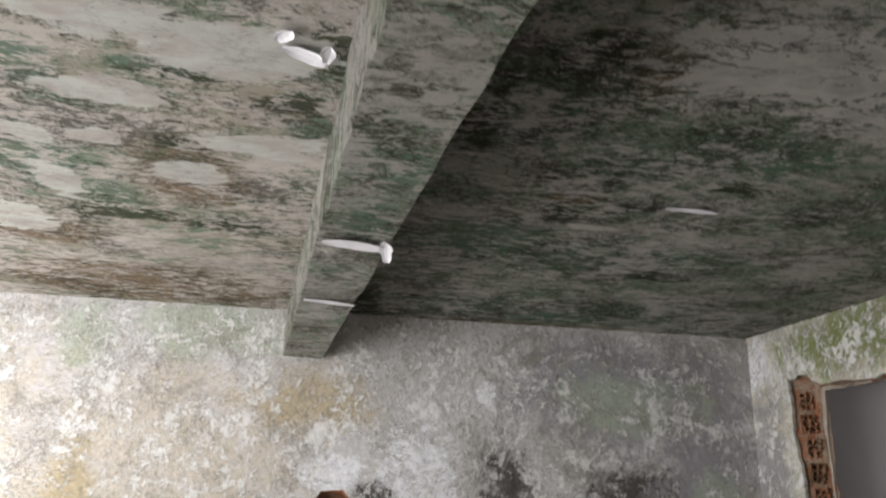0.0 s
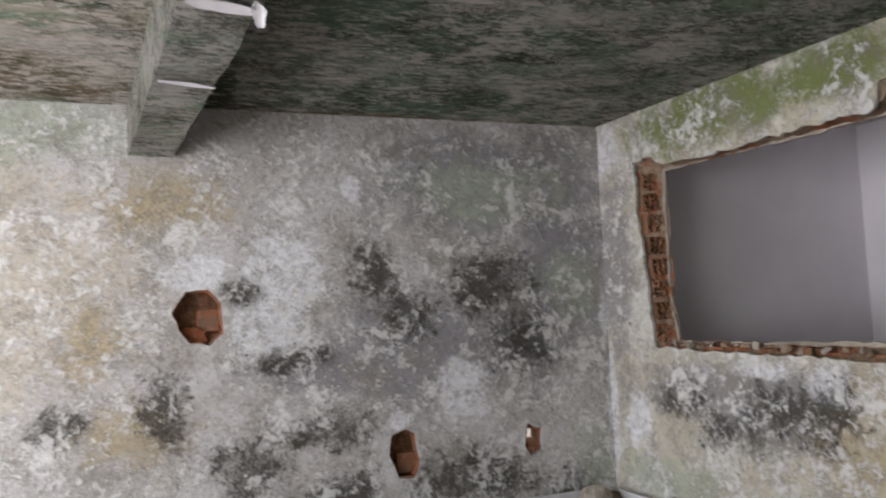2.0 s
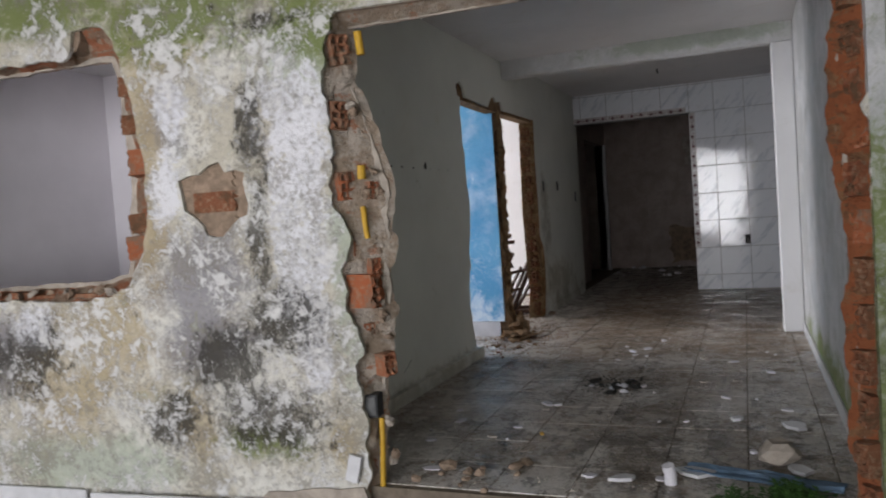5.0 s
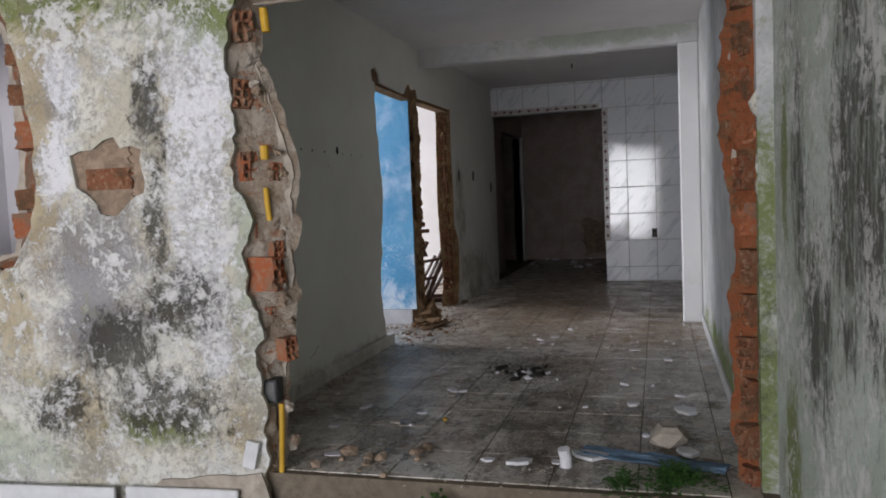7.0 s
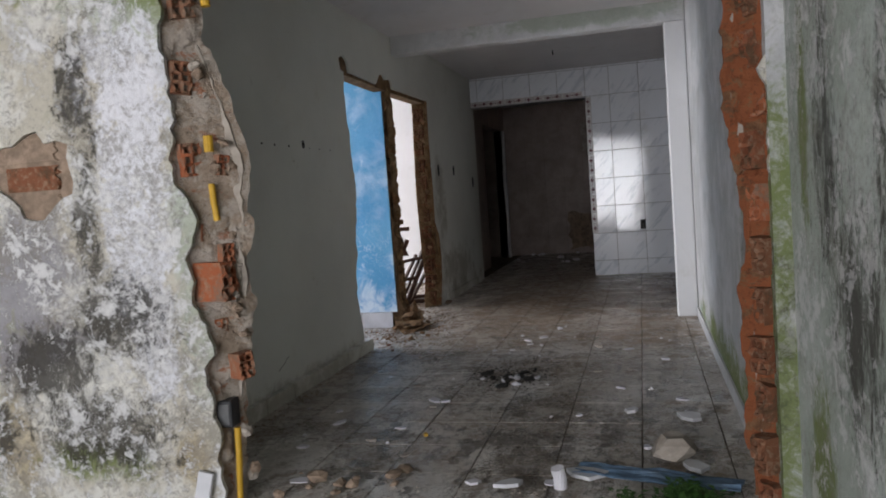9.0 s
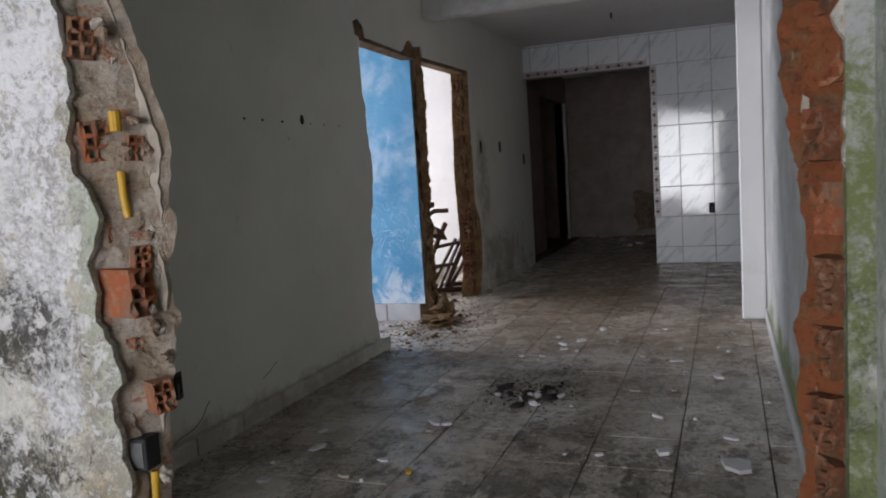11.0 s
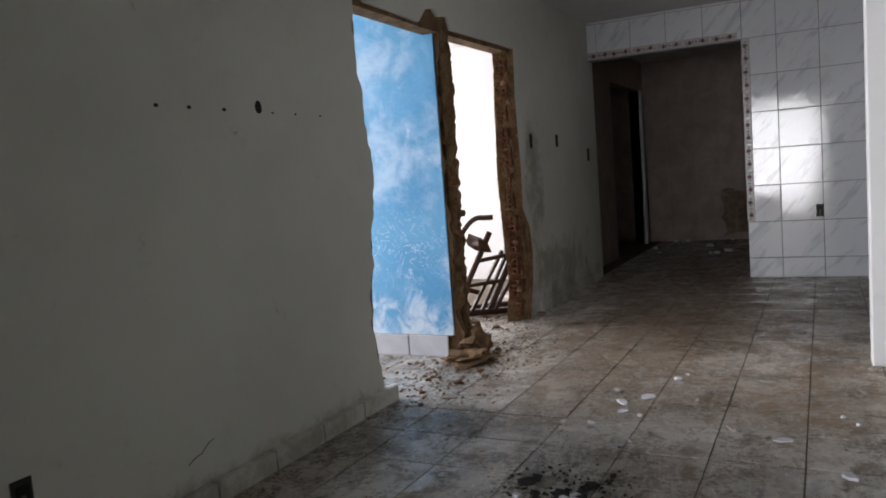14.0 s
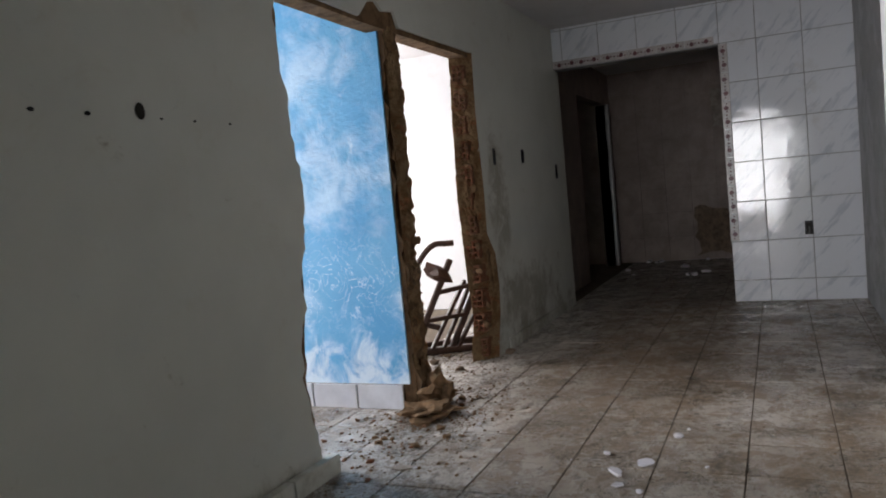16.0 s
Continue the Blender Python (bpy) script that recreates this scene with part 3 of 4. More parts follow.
win_edge = [((3.03, 0.9), (2.95, 0.935)), ((3.08, 1.37), (3.0, 1.3)), ((3.13, 1.76), (3.0, 1.75)), ((3.15, 2.13), (2.98, 2.045)), ((3.0, 2.14), (2.9, 2.05)), ((2.85, 2.06), (2.8, 2.05)),
    ((1.42, 2.055), (1.5, 2.045)), ((1.38, 2.18), (1.4, 2.045)), ((1.2, 2.17), (1.27, 2.04)), ((1.12, 2.02), (1.24, 1.95)), ((1.07, 1.8), (1.24, 1.75)), ((1.03, 1.53), (1.21, 1.52)),
    ((1.04, 1.25), (1.24, 1.25)), ((1.09, 1.08), (1.25, 1.08)), ((1.18, 0.93), (1.28, 0.99)), ((1.41, 0.875), (1.45, 0.96)), ((1.85, 0.89), (1.85, 0.95)), ((2.5, 0.89), (2.5, 0.94))]
win_front = jag([f for f, b in win_edge], 0.011, 0.035, 3, True)
win_core = [(2.09 + (u - 2.09) * 1.06, 1.5 + (z - 1.5) * 1.07) for u, z in win_front]
win_back = jag([b for f, b in win_edge], 0.008, 0.05, 6, True)
patch_hole = jag([(0.5, 1.24), (0.58, 1.2), (0.63, 1.15), (0.72, 1.16), (0.77, 1.24), (0.83, 1.28), (0.85, 1.42), (0.74, 1.44), (0.68, 1.48), (0.63, 1.49), (0.6, 1.44), (0.5, 1.43)], 0.014, 0.04, 8, True)

wall_east = thing("wall_east", slab(opening_wall(left_front, right_front, 0.014, 31), [win_front, patch_hole], 0, 0.022), M_window_wall,
    "mould-stained plastered wall with knocked-out window and doorway", "wall", "structure", W1)
part("masonry_core", slab(opening_wall([(u + 0.12, z) for u, z in left_front], [(u - 0.02, z) for u, z in right_front], 0.0, 41), [win_core], 0.024, 0.128), M_mortar, wall_east, "rough brown brick and mortar core")
part("inner_plaster", slab(opening_wall(left_back, [(u - 0.03, z) for u, z in right_back], 0.008, 51), [win_back], 0.13, 0.15), M_concrete, wall_east, "broken tan cement render")


def in_wall(d, u, z):
    return (d, u, z)


part("broken_jamb", broken_edge([((u + 0.03, z), (v - 0.012, z)) for (u, z), (v, _) in zip(left_front, left_back)], in_wall, 0.023, 0.153, 0.02, 1), M_broken, wall_east, "crumbling tan mortar and red brick")
part("broken_jamb", broken_edge([((u - 0.018, z), (v + 0.012, z)) for (u, z), (v, _) in zip(right_front, right_back)], in_wall, 0.023, 0.156, 0.018, 2), M_broken_red, wall_east, "crumbling red-brown brick")
part("broken_lintel", broken_edge([((-2.08, 2.07), (-1.95, 2.03)), ((-1.0, 2.08), (-1.0, 2.045)), ((0.04, 2.09), (0.01, 2.03))], in_wall, 0.023, 0.145, 0.006, 5), M_broken, wall_east)
part("broken_reveal", broken_edge([((2.09 + (f[0] - 2.09) * 1.025, 1.5 + (f[1] - 1.5) * 1.035), b) for f, b in win_edge], in_wall, 0.023, 0.153, 0.011, 3, True), M_broken_reveal, wall_east, "crumbling brick round the window opening")

hole_b = jag([(1.12, 1.25), (1.2, 1.37), (1.33, 1.38), (1.4, 1.3), (1.41, 1.12), (1.33, 1.05), (1.22, 1.07), (1.16, 1.15)], 0.01, 0.05, 11, True)
hole_m = jag([(2.39, 0.3), (2.41, 0.43), (2.5, 0.46), (2.57, 0.42), (2.6, 0.25), (2.56, 0.15), (2.45, 0.16)], 0.008, 0.05, 12, True)
hole_s = jag([(3.33, 0.27), (3.36, 0.42), (3.42, 0.38), (3.47, 0.38), (3.46, 0.23), (3.37, 0.2)], 0.006, 0.05, 13, True)
hole_s_core = jag([(3.345, 0.26), (3.37, 0.38), (3.45, 0.36), (3.45, 0.24), (3.38, 0.21)], 0.004, 0.05, 14, True)
wall_north = thing("wall_north", slab(rect(-2.2, GROUND, 4.05, CEIL), [hole_b, hole_m, hole_s], 5.31, 5.335, "y"), M_back_wall,
    "grey and white plastered wall covered in black mould", "wall", "structure")
core_b = [(1.26 + (u - 1.26) * 0.92, 1.22 + (z - 1.22) * 0.92) for u, z in hole_b]
core_m = [(2.5 + (u - 2.5) * 0.92, 0.3 + (z - 0.3) * 0.92) for u, z in hole_m]
part("masonry_core", slab(rect(-2.2, GROUND, 4.2, CEIL), [core_b, core_m, hole_s_core], 5.337, 5.41, "y"), M_brick, wall_north, "red brick core inside the holes")
# darker brick here puts the holes' inner shade into the colour
part("masonry_back", slab(rect(-2.2, GROUND, 4.2, CEIL), [hole_s_core], 5.412, 5.46, "y"), M_brick_dirty_shaded, wall_north)

# the wall beside the doorway, and the open front
thing("wall_south", slab(rect(-2.2, GROUND, 4.5, CEIL), [], -0.46, -0.268, "y"), M_side_wall, "green-grey plastered wall streaked with mould", "wall", "structure")
thing("wall_west", slab([(-0.46, GROUND), (0.24, GROUND), (0.24, 2.3), (5.1, 2.3), (5.1, GROUND), (5.46, GROUND), (5.46, CEIL), (-0.46, CEIL)], [], -2.35, -2.2), M_side_wall,
    "plastered front wall with a wide open gateway", "wall", "structure")
thing("floor_front_room", block(-2.35, -0.46, GROUND - 0.1, 4.28, 5.46, GROUND), M_dirt, "dirty concrete floor strewn with grit", "floor", "structure")
ground_mesh = bmesh.new()
bmesh.ops.create_grid(ground_mesh, x_segments=2, y_segments=2, size=600, matrix=Matrix.Translation((0, 0, GROUND - 0.12)))
thing("ground", ground_mesh, M_ground, "bare outdoor ground", "ground", "structure")

# ceiling of the front room, in two bays either side of the beam
BEAM = pose(1.03, 5.31, 0, 0, 0, 5.5)


def bx(y):
    return 1.03 + (5.31 - y) * 0.0963


c_left = slab([(-2.35, -0.46), (bx(-0.46), -0.46), (bx(5.46), 5.46), (-2.35, 5.46)], [], CEIL, CEIL + 0.12, "z")
c_right = slab([(bx(-0.46), -0.46), (4.62, -0.46), (4.1, 5.46), (bx(5.46), 5.46)], [], CEIL, CEIL + 0.12, "z")
thing("ceiling_west_bay", c_left, M_ceil_pale, "stained ceiling with peeling white paint and algae", "ceiling", "structure")
thing("ceiling_east_bay", c_right, M_ceil_dark, "dark green algae-stained concrete ceiling", "ceiling", "structure")
beam_mesh = bmesh.new()
random.seed(4)
rows_b = []
for i in range(61):
    y = -i * 5.78 / 60
    j = [random.uniform(-0.006, 0.006) for _ in range(4)]
    rows_b.append([beam_mesh.verts.new(p) for p in ((-0.125 + j[0], y, CEIL + 0.02), (-0.125 + j[1], y, 2.165 + j[2]), (0.115 + j[3], y, 2.165 + j[0]), (0.115 + j[2], y, CEIL + 0.02))])
for a, b in zip(rows_b, rows_b[1:]):
    for k in range(4):
        beam_mesh.faces.new((a[k], a[(k + 1) % 4], b[(k + 1) % 4], b[k]))
bmesh.ops.recalc_face_normals(beam_mesh, faces=beam_mesh.faces[:])
thing("ceiling_beam", beam_mesh, M_beam, "weathered concrete ceiling beam with flaking paint", "beam", "structure", BEAM)

# ---- structure: the hall ----
HCEIL, YL, YR, XT = 2.58, 2.295, -0.21, 11.59
end_edge = [(7.18, 2.11), (7.16, 2.0), (7.2, 1.6), (7.24, 1.31), (7.22, 1.0), (7.16, 0.71), (7.11, 0.42), (7.13, 0.36), (7.17, 0.2), (7.18, 0.0)]
jamb_edge = [(9.47, 0.0), (9.57, 0.3), (9.6, 0.5), (9.57, 0.73), (9.44, 0.88), (9.45, 1.24), (9.42, 1.68), (9.44, 2.13)]
jamb_back = [(9.31, 0.0), (9.38, 0.3), (9.36, 0.5), (9.32, 0.73), (9.31, 0.95), (9.3, 1.29), (9.34, 1.77), (9.36, 2.1)]
hall_left_out = [(4.3, 0.0)] + jag(end_edge, 0.018, 0.035, 61)[::-1] + [(7.12, 2.12), (7.1, 2.2), (7.2, 2.24), (7.28, 2.2), (7.3, 2.125), (7.9, 2.11), (8.0, 2.2), (8.1, 2.22), (8.16, 2.18), (8.3, 2.2), (8.34, 2.12), (9.2, 2.13)] + jag(jamb_edge, 0.014, 0.05, 62)[::-1] + [(XT + 0.15, 0.0), (XT + 0.15, 2.75), (4.3, 2.75)]
end_core = [(7.2, 2.1), (7.2, 1.6), (7.25, 1.3), (7.22, 1.0), (7.19, 0.7), (7.15, 0.4), (7.2, 0.0)]
core_out = [(4.3, 0.0)] + jag(end_core, 0.012, 0.05, 63)[::-1] + [(7.95, 2.09), (8.3, 2.09)] + jag([(u + 0.16, z) for u, z in jamb_back], 0.004, 0.045, 64)[::-1] + [(XT + 0.15, 0.0), (XT + 0.15, 2.75), (4.3, 2.75)]
wall_hall = thing("wall_hall_north", slab(hall_left_out, [], YL, YL + 0.018, "y"), M_grey_paint, "grey-green painted hall wall with broken openings", "wall", "structure")
part("masonry_core", slab(core_out, [], YL + 0.02, YL + 0.13, "y"), M_mortar_dark, wall_hall, "rough brown broken masonry")
part("broken_jamb", broken_edge([((a - 0.004, z), (b, y)) for (a, z), (b, y) in zip(jamb_edge, jamb_back)], lambda d, u, z: (u, YL + d, z), -0.003, 0.135, 0.022, 7), M_broken_gold, wall_hall, "crumbling ochre masonry with hollow bricks")
thing("wall_hall_south", slab(rect(4.47, GROUND, 15.4, 2.75), [], YR - 0.15, YR, "y"), M_hall_south, "dirty white plastered hall wall", "wall", "structure")
thing("ceiling_hall", block(4.38, YR - 0.15, HCEIL, 8.35, YL + 0.13, HCEIL + 0.12), M_ceiling, "stained white plaster ceiling", "ceiling", "structure")
thing("ceiling_hall_back", block(8.352, YR - 0.15, 2.63, XT + 0.15, YL + 0.13, 2.75), M_ceiling, "stained white plaster ceiling", "ceiling", "structure")
thing("hall_beam", block(8.352, YR, 2.42, 8.5, YL - 0.003, 2.628, 0.006), M_hall_beam, "white painted ceiling beam with mould stains", "beam", "structure")
thing("wall_pilaster", block(8.35, YR + 0.003, 0.0, 8.52, -0.045, 2.418, 0.008), M_white_paint, "white painted pilaster against the hall wall", "pilaster", "structure")
thing("floor_hall", block(4.36, YR - 0.12, -0.14, 15.3, 6.0, -0.006), M_grout, "grubby tiled hall floor", "floor", "structure")

# tiled end wall with the doorway to the dark room
wall_tiled = thing("wall_hall_east", slab([(YR - 0.15, 0), (0.82, 0), (0.82, 2.25), (YL, 2.25), (YL, 2.75), (YR - 0.15, 2.75)], [], XT, XT + 0.15), M_white_grout,
    "wall of white marbled tiles round a dark doorway", "wall", "structure")
thing("wall_dark_east", slab(rect(YR, 0, 4.0, 2.7), [], 15.2, 15.35), M_dark_tile, "dingy brown tiled wall of the dark room", "wall", "structure")
thing("wall_dark_north", slab([(XT + 0.15, 0), (13.3, 0), (13.3, 2.2), (14.9, 2.2), (14.9, 0), (15.2, 0), (15.2, 2.7), (XT + 0.15, 2.7)], [], 2.5, 2.65, "y"), M_dark_tile, "dark wall with a doorway", "wall", "structure")
# added backing that keeps the sky out, so the doorway stays dark
thing("added_wall_beyond_dark", slab(rect(11.75, 0, 15.35, 2.7), [], 4.0, 4.1, "y"), M_dark_tile, "added wall closing off sky light beyond the doorway", "wall", "structure")
thing("ceiling_dark_room", block(XT + 0.152, YR - 0.1, 2.62, 15.3, 4.1, 2.74), M_ceiling, "grubby ceiling of the dark room", "ceiling", "structure")

# room behind the window opening
thing("wall_window_room_north", slab(rect(4.2, 0, 6.4, 2.7), [], 5.07, 5.2, "y"), M_lilac, "plain lilac grey wall", "wall", "structure")
thing("wall_window_room_east", slab(rect(2.43, 0, 5.07, 2.7), [], 6.26, 6.4), M_lilac, "plain pale wall", "wall", "structure")
thing("ceiling_window_room", block(4.1, 2.43, 2.5, 6.4, 5.2, 2.62), M_ceiling, "white ceiling", "ceiling", "structure")

# blue room and white room, with the partition between them
partition = thing("wall_partition", slab(rect(2.36, 0.14, 6.0, 2.7), [], 8.19, 8.205), M_blue, "partition wall painted sky blue with white clouds", "wall", "structure")
part("masonry_core", slab(jag([(2.31, 0), (2.33, 0.9), (2.35, 1.7), (2.32, 2.12)], 0.016, 0.03, 71) + [(6.0, 2.12), (6.0, 0)], [], 8.207, 8.36), M_mortar_dark, partition, "broken brown masonry edge")
part("broken_end", broken_edge([((2.345, z), (2.36, z)) for z in (0.0, 0.5, 1.0, 1.5, 2.12)], lambda d, u, z: (8.2 + d, u - 0.02, z), 0.0, 0.17, 0.026, 9), M_broken_gold, partition, "crumbling ochre masonry")
part("white_face", slab(rect(2.38, 0, 6.0, 2.7), [], 8.362, 8.38), M_white_paint, partition, "white painted face")
# out of view; its openings are assumed, to let light into both rooms
thing("wall_rooms_north", slab(rect(6.4, 0, 11.75, 2.7), [rect(6.6, 0.9, 8.0, 2.2), rect(9.3, 0.7, 11.2, 2.3)], 6.0, 6.12, "y"), M_white_paint, "unseen white outer wall with two assumed window openings", "wall", "structure")
thing("wall_white_room_east", slab(rect(2.43, 0, 6.0, 2.7), [], 11.6, 11.75), M_white_paint, "bright white wall", "wall", "structure")
thing("ceiling_rooms", block(6.4, 2.43, 2.6, 11.75, 6.12, 2.72), M_ceiling, "white ceiling", "ceiling", "structure")

# ---- things in the front room ----
def stray(name, bm, mat, x, y, z, turn, label, category, group=""):
    """A loose thing lying on the floor."""
    return thing(name, bm, mat, label, category, "", pose(x, y, z, 0, 0, turn), group)


def chip(w, d, h, seed):
    """A flat broken shard."""
    rnd = random.Random(seed)
    n = rnd.randint(5, 7)
    pts = []
    for i in range(n):
        a = math.tau * i / n + rnd.uniform(-0.3, 0.3)
        pts.append((math.cos(a) * w * rnd.uniform(0.6, 1) / 2, math.sin(a) * d * rnd.uniform(0.6, 1) / 2))
    return slab(pts, [], 0, h, "z")


# broken tile skirting along the foot of the two walls
for i, (u0, u1, out, tip) in enumerate(((2.95, 3.38, 0.05, 2), (1.5, 2.4, 0.03, -1), (0.7, 1.45, 0.045, 1), (0.12, 0.66, 0.03, -1))):
    sk = thing("skirting_tile", block(-out - 0.02, u0, GROUND, -out, u1, GROUND + 0.075, 0.004), M_white_tile, "loose white skirting tile at the mouldy wall's foot", "skirting tile", "", W1 @ pose(0, 0, 0, 0, 0, tip * 0.3), "loose skirting tiles")
for i, (x0, x1) in enumerate(((3.3, 3.95), (2.5, 3.2), (1.6, 2.4))):
    thing("skirting_tile", block(x0, 5.25 - 0.01 * i, GROUND, x1, 5.27 - 0.01 * i, GROUND + 0.07, 0.004), M_white_tile, "loose white skirting tile at the mouldy wall's foot", "skirting tile", "", None, "loose skirting tiles")
stray("rubble_stone", lump(0.11, 3, 0.7), M_concrete, 3.72, 5.1, GROUND + 0.06, 20, "rough grey-brown stone lying in the corner", "stone")
stray("rubble_stone", lump(0.05, 5, 0.7), M_mortar, 3.9, 5.16, GROUND + 0.03, 70, "small brown rubble lump in the corner", "stone")
thing("bare_mortar_strip", slab(jag([(2.42, GROUND), (2.95, GROUND), (2.93, GROUND + 0.1), (2.45, GROUND + 0.09)], 0.006, 0.06, 77, True), [], -0.03, -0.003), M_concrete, "strip of bare mortar where skirting fell off", "mortar", "", W1)
thing("bare_mortar_strip", slab(jag([(-0.02, GROUND), (0.62, GROUND), (0.5, GROUND + 0.1), (0.02, GROUND + 0.14)], 0.008, 0.06, 78, True), [], -0.014, -0.003), M_concrete, "strip of bare mortar beside the broken doorway", "mortar", "", W1)
thing("tile_shard", block(-0.03, 0.05, 0.02, -0.012, 0.11, 0.14, 0.003), M_white_tile, "white tile shard stuck to the wall's broken edge", "tile shard", "", W1 @ pose(0, 0, 0, 14, 0, 0))


# flakes of paint hanging from the beam and the ceiling
def flake(w, d, curl, seed):
    rnd = random.Random(seed)
    bm = bmesh.new()
    grid = []
    for i in range(9):
        s = i / 8
        half = d / 2 * (0.35 + math.sin(s * math.pi) * 0.65) * rnd.uniform(0.8, 1.1)
        row = [bm.verts.new((w * (s - 0.5), half * t, -curl * (s ** 2) - 0.008 * abs(t))) for t in (-1, -0.3, 0.4, 1)]
        grid.append(row)
    for a, b in zip(grid, grid[1:]):
        for k in range(3):
            bm.faces.new((a[k], a[k + 1], b[k + 1], b[k]))
    got = bmesh.ops.extrude_face_region(bm, geom=bm.faces[:])
    for g in got["geom"]:
        if isinstance(g, bmesh.types.BMVert):
            g.co.z += 0.003
    bmesh.ops.recalc_face_normals(bm, faces=bm.faces[:])
    return bm


for w, d, curl, y, x, turn, seed in ((0.22, 0.09, 0.008, -2.38, 0.0, 0, 1), (0.22, 0.05, 0.006, -1.55, 0.0, 4, 2), (0.07, 0.05, 0.05, -2.4, 0.1, 70, 3)):
    thing("paint_flake", flake(w, d, curl, seed), M_peel, "curled flake of white paint peeling off the beam", "paint flake", "", BEAM @ pose(x, y, 2.158, 0, 0, turn), "flakes on the beam")
for w, d, curl, x, y, turn, seed in ((0.12, 0.07, 0.012, 1.08, 2.28, 20, 4), (0.05, 0.04, 0.02, 1.14, 2.26, 100, 5), (0.2, 0.045, 0.01, 2.55, 3.1, -5, 6), (0.08, 0.05, 0.012, 1.03, 2.2, -60, 7)):
    thing("paint_flake", flake(w, d, curl, seed), M_peel, "flake of pale paint peeling off the stained ceiling", "paint flake", "", pose(x, y, CEIL - 0.004, 0, 0, turn), "flakes on the ceiling")

# yellow conduits and a junction box in the broken doorway edge
conduit = tube(bmesh.new(), [(0.06, -0.035, -0.1), (0.065, -0.045, 0.08), (0.06, -0.055, 0.2), (0.065, -0.055, 0.3)], 0.0125, 10)
thing("conduit_pipe", conduit, M_yellow, "yellow plastic electrical conduit in the broken wall edge", "conduit", "", W1)
thing("conduit_pipe", tube(bmesh.new(), [(0.075, -0.045, 1.1), (0.07, -0.04, 1.17), (0.075, -0.035, 1.24)], 0.012, 10), M_yellow, "yellow plastic electrical conduit in the broken wall edge", "conduit", "", W1)
thing("conduit_pipe", tube(bmesh.new(), [(0.06, -0.045, 1.36), (0.06, -0.045, 1.42)], 0.018, 10), M_yellow, "short yellow conduit sleeve in the broken wall", "conduit", "", W1)
thing("conduit_pipe", tube(bmesh.new(), [(0.08, -0.075, 1.9), (0.08, -0.065, 2.0)], 0.018, 10), M_yellow, "yellow conduit stub under the broken lintel", "conduit", "", W1)
box_thing = thing("junction_box", block(0.04, -0.05, 0.305, 0.11, 0.015, 0.41, 0.004), M_black, "empty black plastic junction box set in broken wall", "junction box", "", W1)
part("box_recess", block(0.036, -0.04, 0.317, 0.0395, 0.005, 0.398, 0.001), M_steel, box_thing, "dusty box back")

# weeds at the threshold
def weed(seed, n, size):
    rnd = random.Random(seed)
    stems, leaves = bmesh.new(), bmesh.new()
    for i in range(n):
        a, r = rnd.uniform(0, math.tau), abs(rnd.gauss(0, size * 0.6))
        h = rnd.uniform(0.02, 0.1) * max(0.3, 1.2 - r / size)
        bx0, by0 = math.cos(a) * r * 0.6, math.sin(a) * r * 0.6
        tip = (math.cos(a) * r, math.sin(a) * r, h)
        tube(stems, [(bx0, by0, 0), ((bx0 + tip[0]) / 2, (by0 + tip[1]) / 2, h * 0.65), tip], 0.0018, 4)
        for k in range(6):
            b, w = rnd.uniform(0, math.tau), rnd.uniform(0.008, 0.018)
            p = Vector(tip) + Vector((rnd.uniform(-0.03, 0.03), rnd.uniform(-0.03, 0.03), rnd.uniform(-0.03, 0.01)))
            d, sd = Vector((math.cos(b), math.sin(b), rnd.uniform(-0.4, 0.4))), Vector((-math.sin(b), math.cos(b), 0))
            vs = [leaves.verts.new(q) for q in (p, p + d * w + sd * w * 0.55 + Vector((0, 0, 0.003)), p + d * w * 2.2, p + d * w - sd * w * 0.55 + Vector((0, 0, 0.003)))]
            leaves.faces.new(vs)
    return stems, leaves


for x, y, n, size, seed in ((4.28, 1.02, 60, 0.12, 1), (4.5, 0.1, 130, 0.19, 2), (4.44, 0.3, 40, 0.1, 3)):
    stems, leaves = weed(seed, n, size)
    plant = thing("weed_plant", stems, M_leaf, "low green weed growing at the broken threshold", "weed", "", pose(x, y, -0.02 if x > 4.38 else GROUND, 0, 0, 0), "weeds at the threshold")
    tagged(plant, kind="stuff")
    part("leaves", leaves, M_leaf, plant)

# ---- things in the hall ----
# rubble, shards and papers on the floor
random.seed(11)


def scatter(count, x0, x1, y0, y1, r0, r1, mat, name, label, cat, z=0.0, flat=0.6):
    for i in range(count):
        r = random.uniform(r0, r1) * random.uniform(0.5, 1)
        x, y = random.uniform(x0, x1), random.uniform(y0, y1)
        stray(name, lump(r, random.uniform(0, 50), flat, 1, 0.6), mat, x, y, z + r * flat * 0.6, random.uniform(0, 360), label, cat, label)


scatter(34, 7.6, 8.7, 1.95, 2.45, 0.008, 0.028, M_mortar_dark, "rubble_lump", "brown mortar rubble at the broken partition foot", "rubble")
scatter(40, 7.1, 8.1, 2.05, 2.8, 0.007, 0.022, M_brick_dirty_shaded, "brick_crumb", "red brick crumbs on the tiles by the opening", "rubble")
scatter(16, 4.36, 4.75, 1.2, 1.66, 0.015, 0.05, M_mortar, "rubble_lump", "grey-brown rubble below the broken doorway edge", "rubble")
scatter(26, 4.8, 8.2, -0.05, 2.1, 0.008, 0.025, M_peel, "plaster_crumb", "small white plaster crumbs on the floor", "rubble")
scatter(10, 8.6, 9.8, 2.2, 2.9, 0.015, 0.05, M_mortar, "rubble_lump", "brown rubble on the white room's threshold", "rubble")
